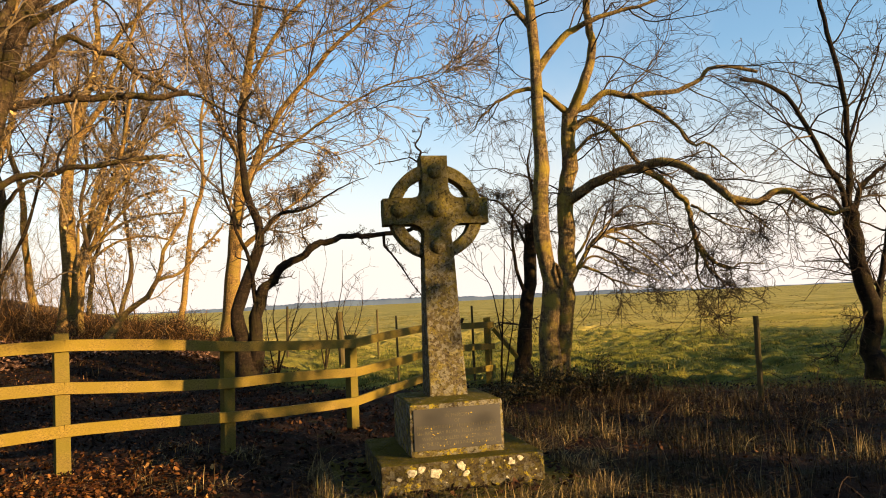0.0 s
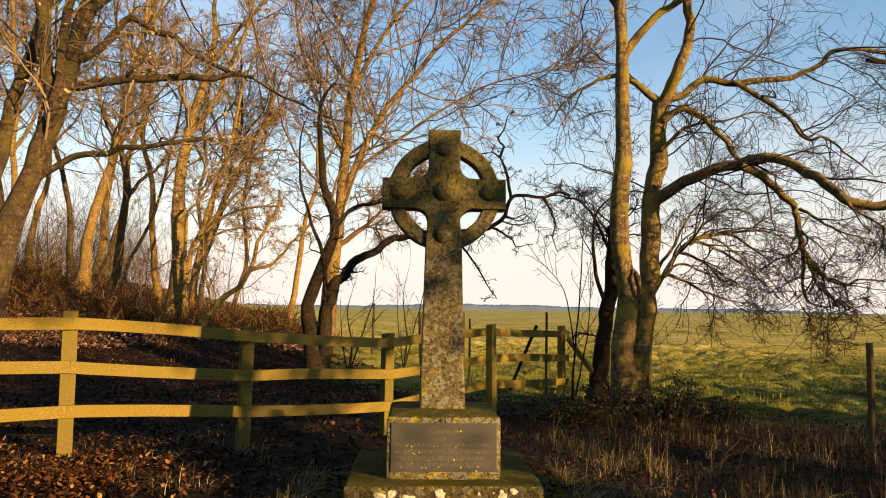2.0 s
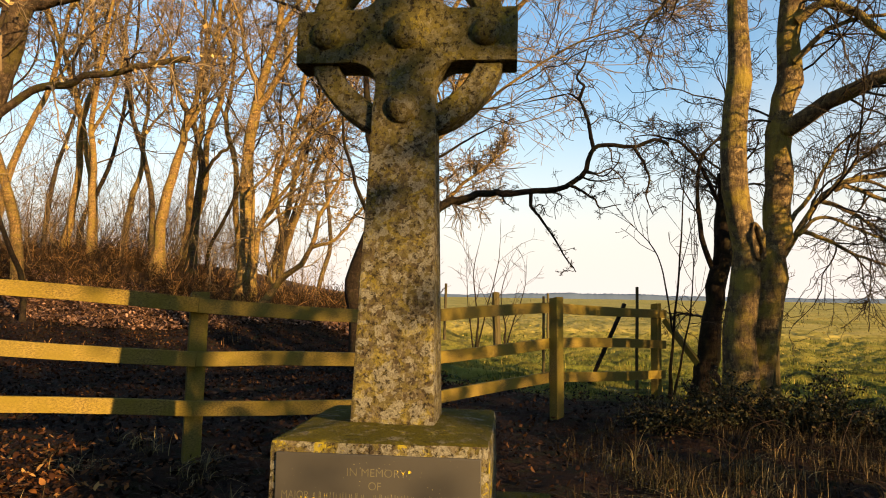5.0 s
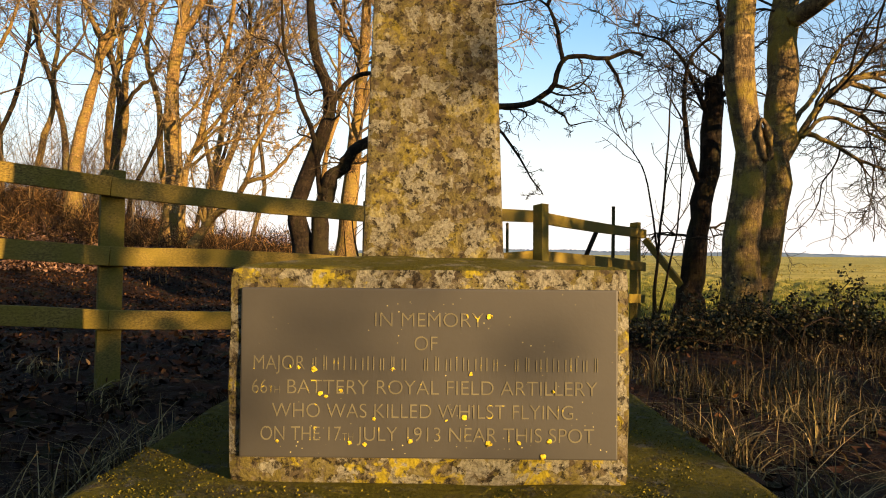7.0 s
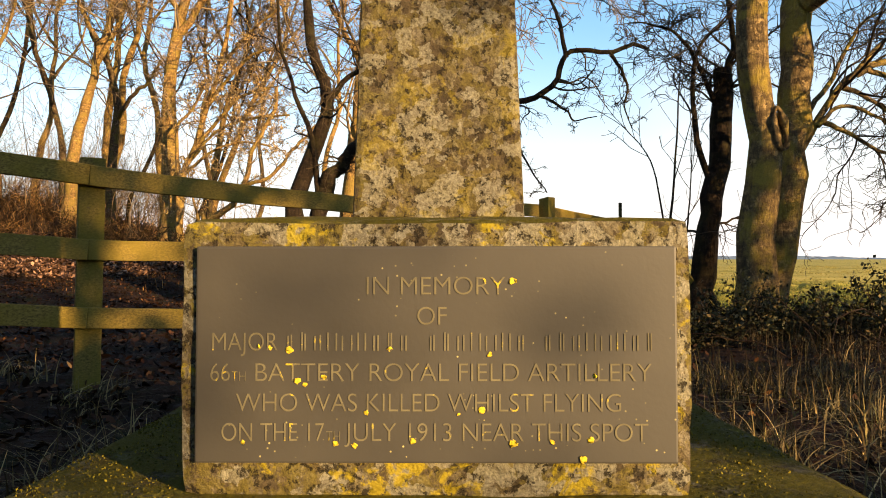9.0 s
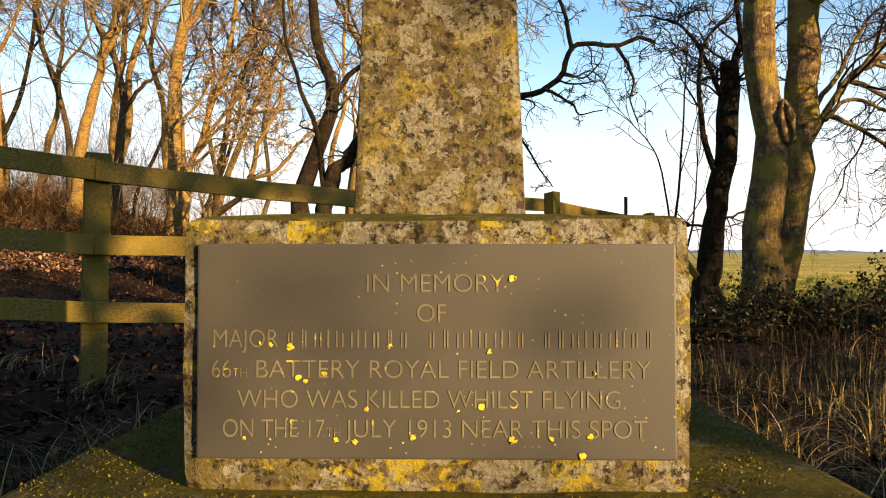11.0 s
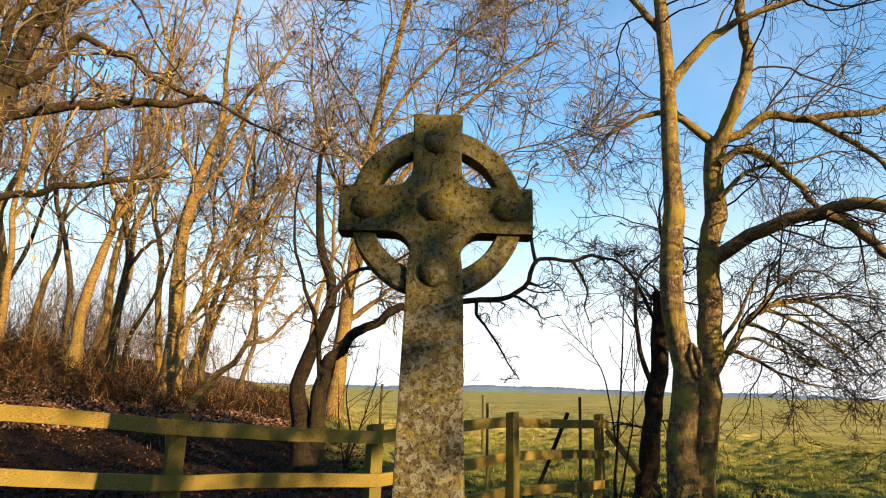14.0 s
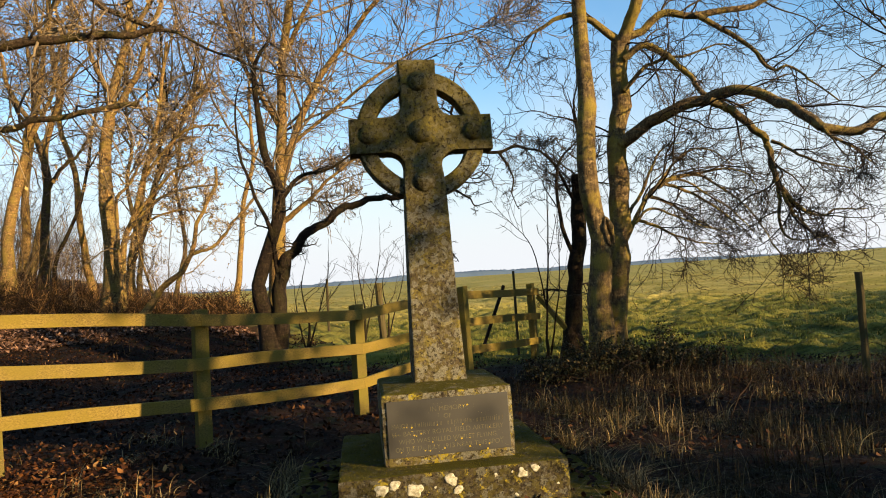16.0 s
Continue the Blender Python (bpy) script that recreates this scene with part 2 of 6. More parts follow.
def leaf_material(name, stops, rough=0.7):
    m = Mat(name, rough)
    return m.color(m.ramp(m.island(), stops)).m


# fallen leaves, with deep shade put into their dark tones
DEAD_LEAVES = leaf_material("shade_dark_leaves", [(0.0, (0.006, 0.0035, 0.0025)), (0.6, (0.012, 0.006, 0.0035)), (0.88, (0.04, 0.016, 0.007)), (1.0, (0.12, 0.055, 0.02))])
# oak leaves brightened in colour to make a sunlit patch
SUNLIT_OAK_LEAVES = leaf_material('sunlit_oak_leaves', [(0.0, (0.012, 0.005, 0.003)), (0.5, (0.05, 0.018, 0.006)), (0.85, (0.14, 0.052, 0.014)), (1.0, (0.36, 0.19, 0.06))])
# track leaves, their pale pink tones raised to read as a sunlit strip
PALE_LEAVES = leaf_material('lit_track_leaves', [(0.0, (0.012, 0.007, 0.005)), (0.6, (0.11, 0.058, 0.036)), (0.92, (0.26, 0.145, 0.088)), (1.0, (0.38, 0.22, 0.14))])
HELD_LEAVES = leaf_material("held_brown_leaves", [(0.0, (0.12, 0.07, 0.03)), (0.6, (0.27, 0.17, 0.06)), (1.0, (0.38, 0.28, 0.11))])
BUSH_LEAVES = leaf_material("bramble_leaves", [(0.0, (0.012, 0.013, 0.006)), (0.6, (0.03, 0.03, 0.011)), (0.9, (0.08, 0.06, 0.025)), (1.0, (0.15, 0.1, 0.04))], 0.5)
# standing straw and verge grass, darkened in colour for the shade they stand in
TALL_STRAW = leaf_material("standing_straw", [(0.0, (0.01, 0.007, 0.004)), (0.5, (0.028, 0.019, 0.009)), (0.88, (0.075, 0.054, 0.026)), (1.0, (0.19, 0.145, 0.075))])
VERGE_GRASS = leaf_material('verge_grass', [(0.0, (0.01, 0.011, 0.005)), (0.5, (0.026, 0.025, 0.01)), (0.82, (0.07, 0.056, 0.022)), (1.0, (0.26, 0.2, 0.09))])
FAR_SWARD = leaf_material('yellow_tussocks', [(0.0, (0.08, 0.075, 0.014)), (0.5, (0.22, 0.18, 0.035)), (1.0, (0.38, 0.28, 0.07))])
# dead grass whose near-black tones carry the verge's shade
SHADED_STRAW = leaf_material("dry_grass", [(0.0, (0.009, 0.005, 0.002)), (0.5, (0.015, 0.01, 0.0045)), (0.85, (0.036, 0.026, 0.011)), (0.96, (0.13, 0.1, 0.045)), (1.0, (0.02, 0.026, 0.007))])
PALE_STRAW = leaf_material('pale_straw', [(0.0, (0.03, 0.02, 0.009)), (0.6, (0.1, 0.07, 0.03)), (0.92, (0.34, 0.25, 0.11)), (1.0, (0.06, 0.07, 0.015))])
SWARD = leaf_material("field_grass", [(0.0, (0.035, 0.052, 0.008)), (0.5, (0.08, 0.098, 0.016)), (0.85, (0.17, 0.16, 0.03)), (1.0, (0.32, 0.25, 0.07))])
BRUSH = leaf_material("dead_stalks", [(0.0, (0.012, 0.009, 0.003)), (0.5, (0.036, 0.02, 0.009)), (0.8, (0.095, 0.048, 0.018)), (1.0, (0.3, 0.17, 0.06))])
BRAMBLE = leaf_material("bramble_stems", [(0.0, (0.01, 0.007, 0.005)), (0.7, (0.026, 0.015, 0.009)), (1.0, (0.07, 0.045, 0.022))])
MOSS = leaf_material("moss_tufts", [(0.0, (0.03, 0.03, 0.004)), (0.5, (0.065, 0.055, 0.006)), (1.0, (0.18, 0.145, 0.015))])


def ground_material():
    m = Mat("ground_cover", 0.95)
    p = m.place()
    x, y = m.axis(p, 0), m.axis(p, 1)
    wob = m.math("MULTIPLY", m.math("SUBTRACT", m.noise(0.9, 4, 0.6, p), 0.5), 2.5)
    # leaf mould, its colour lowered to stand for the verge's shade
    mould = m.mix(m.noise(14, 5, 0.7, p), (0.008, 0.005, 0.004), (0.032, 0.016, 0.01))
    mould = m.mix(m.ramp(m.noise(5, 4, 0.6, p), [(0.5, 0.0), (0.66, 1.0)]), mould, (0.014, 0.016, 0.006))
    dry = m.mix(m.noise(6, 5, 0.7, p), (0.022, 0.014, 0.007), (0.085, 0.048, 0.022))
    bank = m.ramp(m.math("ADD", m.math("MULTIPLY", y, 0.05), m.math("MULTIPLY", wob, 0.02)), [(0.6, 0.0), (0.68, 1.0)])
    mould = m.mix(bank, mould, dry)
    # pasture
    grass = m.mix(m.ramp(m.noise(2.4, 6, 0.7, m.stretch(0.35, 1.0, 1.0, p)), [(0.43, 0.0), (0.58, 1.0)]), (0.016, 0.026, 0.006), (0.13, 0.14, 0.024))
    tuss = m.ramp(m.noise(1.1, 6, 0.7, m.stretch(0.3, 1.0, 1.0, p)), [(0.44, 0.0), (0.56, 1.0)])
    grass = m.mix(m.math("MULTIPLY", tuss, 0.5), grass, (0.27, 0.23, 0.04))
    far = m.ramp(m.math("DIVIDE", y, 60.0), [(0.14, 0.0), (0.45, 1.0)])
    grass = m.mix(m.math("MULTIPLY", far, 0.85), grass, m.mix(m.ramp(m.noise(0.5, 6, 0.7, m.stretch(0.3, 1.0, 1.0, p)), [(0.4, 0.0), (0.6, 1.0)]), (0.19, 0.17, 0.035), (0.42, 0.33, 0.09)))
    # pasture lies beyond the hedge line
    edge = m.math("ADD", m.math("SUBTRACT", m.math("ADD", y, m.math("MULTIPLY", x, 0.62)), 6.6), wob)
    wood = m.math("ADD", m.math("ADD", m.math("MULTIPLY", x, 1.0), m.math("MULTIPLY", y, 0.265)), m.math("ADD", wob, -1.1))
    mask = m.math("MULTIPLY", m.ramp(m.math("ADD", m.math("MULTIPLY", edge, 0.4), 0.5), [(0.3, 0.0), (0.7, 1.0)]),
                  m.ramp(m.math("ADD", m.math("MULTIPLY", wood, 0.3), 0.5), [(0.3, 0.0), (0.7, 1.0)]))
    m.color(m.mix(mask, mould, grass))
    m.bump(m.math("ADD", m.noise(9, 6, 0.7, p), m.noise(1.4, 4, 0.6, m.stretch(0.4, 1, 1, p))), 0.9, 0.12)
    return m.m


GROUND = ground_material()
# blue of distance haze, put straight into the ridge's colour
m = Mat("haze_blue_woods", 1.0)
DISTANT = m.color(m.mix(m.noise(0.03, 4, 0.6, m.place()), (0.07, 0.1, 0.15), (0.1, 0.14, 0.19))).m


# ---------------------------------------------------------------- building helpers
def thing(name, at, label, category, group="", kind=""):
    ob = new(name)
    ob.location = at
    return tagged(ob, label, category, group, kind)


def attach(ob, parent):
    if parent is not None:
        bpy.context.view_layer.update()
        ob.parent = parent
        ob.matrix_parent_inverse = Matrix.Translation(-parent_place(parent))
    return ob


def parent_place(ob):
    p = Vector(ob.location)
    while ob.parent:
        ob = ob.parent
    return p


def part(name, bm, material, parent=None, label="", smooth=False):
    """Links a bmesh, whose points are in world metres, as one mesh object under parent."""
    me = bpy.data.meshes.new(name)
    bm.to_mesh(me)
    bm.free()
    me.materials.append(material)
    if smooth:
        me.shade_smooth()
    ob = new(name, me)
    attach(ob, parent)
    return tagged(ob, label)


def mesh_part(name, verts, faces, material, parent=None, label="", smooth=False):
    """Links vertex and face arrays (all faces with the same corner count) as one mesh object."""
    verts, faces = np.asarray(verts, np.float32), np.asarray(faces, np.int32)
    me = bpy.data.meshes.new(name)
    k = faces.shape[1]
    me.vertices.add(len(verts))
    me.vertices.foreach_set("co", verts.ravel())
    me.loops.add(faces.size)
    me.loops.foreach_set("vertex_index", faces.ravel())
    me.polygons.add(len(faces))
    me.polygons.foreach_set("loop_start", np.arange(0, faces.size, k, dtype=np.int32))
    me.update(calc_edges=True)
    me.materials.append(material)
    if smooth:
        me.shade_smooth()
    ob = new(name, me)
    attach(ob, parent)
    return tagged(ob, label)


def block(bm, lo, hi, bevel=0.0, m=None, cuts=0, rough=0.0):
    """A box from corner lo to corner hi, with worn edges."""
    lo, hi = Vector(lo), Vector(hi)
    made = bmesh.ops.create_cube(bm, size=1.0)["verts"]
    for v in made:
        v.co = Vector(((v.co[i] + 0.5) * (hi[i] - lo[i]) + lo[i] for i in range(3)))
    edges = {e for v in made for e in v.link_edges}
    if bevel:
        out = bmesh.ops.bevel(bm, geom=list(edges), offset=bevel, segments=2, profile=0.6, affect="EDGES")
        made = list({v for f in out["faces"] for v in f.verts})
    if cuts:
        es = list({e for v in made for e in v.link_edges if e.calc_length() > bevel * 3})
        out = bmesh.ops.subdivide_edges(bm, edges=es, cuts=cuts, use_grid_fill=True)
        made = list({v for f in bm.faces for v in f.verts}) if len(bm.verts) < 6000 else made
    if rough:
        for v in made:
            v.co += noise.noise_vector(v.co * 9.0) * rough + noise.noise_vector(v.co * 30.0) * rough * 0.5
    if m is not None:
        for v in made:
            v.co = m @ v.co
    return made


def smooth_line(pts, n):
    """n points on a Catmull-Rom curve through pts."""
    p = np.asarray(pts, float)
    p = np.vstack([2 * p[0] - p[1], p, 2 * p[-1] - p[-2]])
    out = []
    for u in np.linspace(0, len(pts) - 1 - 1e-6, n):
        i = int(u)
        t = u - i
        a, b, c, d = p[i:i + 4]
        out.append(0.5 * (2 * b + (c - a) * t + (2 * a - 5 * b + 4 * c - d) * t * t + (3 * b - a - 3 * c + d) * t ** 3))
    return np.array(out)


def tubes(pts, rad, sides):
    """Vertices and quads of tubes along many lines at once. pts (N, n, 3), rad (N, n)."""
    N, n, _ = pts.shape
    tan = np.gradient(pts, axis=1)
    tan /= np.linalg.norm(tan, axis=2, keepdims=True) + 1e-9
    ref = np.where(np.abs(tan[:, :1, 2:]) > 0.8, np.array([[[1.0, 0, 0]]]), np.array([[[0, 0, 1.0]]]))
    u = np.cross(tan, np.broadcast_to(ref, tan.shape))
    u /= np.linalg.norm(u, axis=2, keepdims=True) + 1e-9
    w = np.cross(tan, u)
    a = np.linspace(0, 2 * np.pi, sides, endpoint=False)
    ring = u[:, :, None] * np.cos(a)[:, None] + w[:, :, None] * np.sin(a)[:, None]
    v = pts[:, :, None] + ring * rad[:, :, None, None]
    idx = np.arange(N * n * sides).reshape(N, n, sides)
    i0, i1 = idx[:, :-1], idx[:, 1:]
    f = np.stack([i0, np.roll(i0, -1, 2), np.roll(i1, -1, 2), i1], -1)
    return v.reshape(-1, 3), f.reshape(-1, 4)


def sprout(rng, pts, rad, count, n, length, spread, rise, u0=0.25, wander=0.12, thick=0.5, tip=0.25, least=0.003, cap=0.05, span=(0.0, 99.0)):
    """Branches that grow from many parent lines: count to each parent, their usual length kept within span."""
    N, k, _ = pts.shape
    u = rng.uniform(u0, 1.0, (N, count)) * (k - 1.001)
    i = u.astype(int)
    t = (u - i)[..., None]
    row = np.arange(N)[:, None]
    base = pts[row, i] * (1 - t) + pts[row, i + 1] * t
    tan = pts[row, i + 1] - pts[row, i]
    tan /= np.linalg.norm(tan, axis=2, keepdims=True) + 1e-9
    r = (rad[row, i] * (1 - t[..., 0]) + rad[row, i + 1] * t[..., 0]) * thick
    r = np.minimum(r, cap)
    side = rng.normal(size=(N, count, 3))
    side -= tan * (side * tan).sum(2, keepdims=True)
    side /= np.linalg.norm(side, axis=2, keepdims=True) + 1e-9
    ang = radians(1) * rng.normal(spread, 12, (N, count, 1))
    way = tan * np.cos(ang) + side * np.sin(ang)
    plen = np.linalg.norm(np.diff(pts, axis=1), axis=2).sum(1)[:, None]
    ln = np.clip(plen * length, *span) * rng.uniform(0.6, 1.3, (N, count)) * (1.15 - 0.5 * u / k)
    M = N * count
    base, way, ln, r = base.reshape(M, 3), way.reshape(M, 3), ln.reshape(M), r.reshape(M)
    out = np.zeros((M, n, 3))
    out[:, 0] = base
    step = ln / (n - 1)
    for j in range(1, n):
        way = way + rng.normal(0, wander, (M, 3)) + np.array([0, 0, rise])
        way /= np.linalg.norm(way, axis=1, keepdims=True)
        out[:, j] = out[:, j - 1] + way * step[:, None]
    rr = np.maximum(r[:, None] * np.linspace(1, tip, n)[None], least)
    return out, rr


def leaves_on(rng, spots, size, bend=0.3):
    """Small folded leaves at the spots: two triangles each."""
    M = len(spots)
    a = rng.normal(size=(M, 3))
    a /= np.linalg.norm(a, axis=1, keepdims=True)
    b = np.cross(a, rng.normal(size=(M, 3)))
    b /= np.linalg.norm(b, axis=1, keepdims=True)
    c = np.cross(a, b)
    s = size * rng.uniform(0.6, 1.3, (M, 1))
    v = np.stack([spots, spots + a * s * 0.5 + b * s * 0.32 + c * s * bend * 0.4, spots + a * s, spots + a * s * 0.5 - b * s * 0.32 + c * s * bend * 0.4], 1)
    i = np.arange(M)[:, None] * 4
    f = np.concatenate([i + np.array([[0, 1, 2]]), i + np.array([[0, 2, 3]])], 0)
    return v.reshape(-1, 3), f


def curled_leaves(rng, spots, size):
    """Dead leaves: narrow pointed strips that curl along their length and lie at all angles."""
    M = len(spots)
    az, tilt = rng.uniform(0, 2 * np.pi, M), rng.normal(0, 0.45, M)
    d = np.stack([np.cos(az) * np.cos(tilt), np.sin(az) * np.cos(tilt), np.sin(tilt)], 1)
    e = np.stack([-np.sin(az), np.cos(az), rng.normal(0, 0.5, M)], 1)
    e /= np.linalg.norm(e, axis=1, keepdims=True)
    nrm = np.cross(d, e)
    s = size * rng.uniform(0.55, 1.3, M)
    curl = rng.uniform(-0.1, 0.75, M)
    out = np.zeros((M, 4, 2, 3))
    for j, (t, w) in enumerate(((0.0, 0.05), (0.33, 0.27), (0.68, 0.24), (1.0, 0.03))):
        mid = spots + d * (s * (t - 0.5))[:, None] + nrm * (s * curl * (2 * t - 1) ** 2 * 0.5)[:, None]
        half = e * (s * w * rng.uniform(0.75, 1.2, M))[:, None]
        lift = nrm * (s * w * 0.45)[:, None]
        out[:, j, 0], out[:, j, 1] = mid - half + lift, mid + half + lift
    i = np.arange(M)[:, None, None] * 8 + (np.arange(3) * 2)[None, :, None] + np.array([[[0, 1, 3, 2]]])
    return out.reshape(-1, 3), i.reshape(-1, 4)


def blades(rng, spots, height, width, lean=0.5, n=4, droop=0.35):
    """Bent grass blades, as narrow strips."""
    M = len(spots)
    h = height * rng.uniform(0.45, 1.25, M) if np.isscalar(height) else height * rng.uniform(0.6, 1.2, M)
    az = rng.uniform(0, 2 * np.pi, M)
    d = np.stack([np.cos(az), np.sin(az), np.zeros(M)], 1)
    sid = np.stack([-np.sin(az + 0.8), np.cos(az + 0.8), np.zeros(M)], 1)
    k = np.abs(rng.normal(0, lean, M))
    out = np.zeros((M, n, 2, 3))
    for j in range(n):
        t = j / (n - 1)
        p = spots + np.array([0, 0, 1.0]) * (h * (t - droop * np.minimum(k, 1.2) * t * t))[:, None] + d * (h * k * t * t)[:, None]
        w = (width * (1 - 0.85 * t) * np.ones(M))[:, None] * sid
        out[:, j, 0], out[:, j, 1] = p - w, p + w
    i = np.arange(M)[:, None, None] * (2 * n) + (np.arange(n - 1) * 2)[None, :, None] + np.array([[[0, 1, 3, 2]]])
    return out.reshape(-1, 3), i.reshape(-1, 4)


# ---------------------------------------------------------------- the ground
def terrain(x, y):
    """Height of the ground: level round the cross, a bank under the wood, a rising pasture."""
    x, y = np.asarray(x, float), np.asarray(y, float)

    def ease(v, a, b):
        t = np.clip((v - a) / (b - a), 0, 1)
        return t * t * (3 - 2 * t)

    z = 0.03 * np.sin(x * 1.7 + 0.4) * np.sin(y * 1.3) + 0.02 * np.sin(x * 3.9 + y * 2.3) + 0.012 * np.sin(x * 7.7 - y * 6.1)
    z = z * (0.3 + 0.7 * ease(np.hypot(x, y), 0.9, 2.2))
    z = z + 0.95 * ease(y, 8.0, 17.0) * ease(-x + 0.1 * np.minimum(y, 15) - 0.16 * np.maximum(y - 15, 0), 0.5, 7.0)
    inward = -x - 0.25 * np.maximum(y - 18, 0)
    z = z + 0.7 * ease(y, 18, 40) * ease(inward, 4, 14)
    z = z + 1.5 * ease(y, 12.5, 19.5) * ease(inward, 6.5, 14)
    z = z + 0.0185 * np.clip(y - 14, 0, 420) * (0.3 + 0.7 * ease(y, 10, 60))
    z = z + 0.06 * np.sin(x * 0.9 + 1.3 * np.sin(y * 0.4)) * np.sin(y * 1.1 + 0.6 * np.sin(x * 0.5)) * ease(y, 5, 9) * ease(60 - y, 0, 30)
    tuss = np.zeros_like(z)
    for k in range(12):
        a, wl = 2.4 * k + 0.3, 0.4 * 1.11 ** k
        u = x * math.cos(a) * 0.3 + y * math.sin(a) + 0.35 * np.sin(1.7 * x + k) + 0.3 * np.sin(1.3 * y + 2 * k)
        tuss = tuss + np.sin(2 * math.pi * u / wl) / 3.5
    z = z + 0.07 * np.clip(tuss, -0.7, 1.3) * ease(y + 0.62 * x, 6.5, 8.5) * ease(x + 0.13 * y, -2.5, -1.0) * ease(60 - y, 0, 25)
    z = z + 0.14 * np.exp(-((x - 2.7) ** 2 + (y - 4.4) ** 2) / 1.4)
    z = z - 0.06 * ease(-y, 1.5, 5)
    return z


def build_ground():
    gx = np.unique(np.concatenate([np.linspace(-8, 14, 230), np.sign(np.linspace(-1, 1, 121)) * (8 + 1492 * np.abs(np.linspace(-1, 1, 121)) ** 3)]))
    gy = np.unique(np.concatenate([np.linspace(-7, 28, 360), 29 + 1571 * np.linspace(0, 1, 90) ** 3, -7 - 593 * np.linspace(0, 1, 40) ** 3]))
    X, Y = np.meshgrid(gx, gy)
    v = np.stack([X, Y, terrain(X, Y)], -1).reshape(-1, 3)
    idx = np.arange(len(v)).reshape(X.shape)
    f = np.stack([idx[:-1, :-1], idx[:-1, 1:], idx[1:, 1:], idx[1:, :-1]], -1).reshape(-1, 4)
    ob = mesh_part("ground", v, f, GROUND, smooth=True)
    return tagged(ob, "leaf-strewn earth that runs into rough winter pasture", "ground", kind="structure")


build_ground()


def build_distance():
    """A far wooded ridge along the skyline."""
    xs = np.linspace(-1400, 1400, 1400)
    rng = np.random.default_rng(5)
    top = 9.0 + 4 * np.sin(xs * 0.004 + 1) + 1.2 * np.sin(xs * 0.017) + 0.5 * np.sin(xs * 0.09 + 2 * np.sin(xs * 0.023)) + rng.uniform(0, 1.2, 1400)
    rows = []
    for dy, k in ((0, -0.5), (8, 0.75), (30, 1.0), (120, 0.6)):
        rows.append(np.stack([xs, 860 + dy + 40 * np.cos(xs * 0.002), 12.4 + (top - 4) * k], -1))
    v = np.concatenate(rows)
    idx = np.arange(len(v)).reshape(4, -1)
    f = np.stack([idx[:-1, :-1], idx[:-1, 1:], idx[1:, 1:], idx[1:, :-1]], -1).reshape(-1, 4)
    tagged(mesh_part("backdrop", v, f, DISTANT), "far wooded ridge on the skyline, haze painted in its blue colour", "hills", kind="structure")


build_distance()


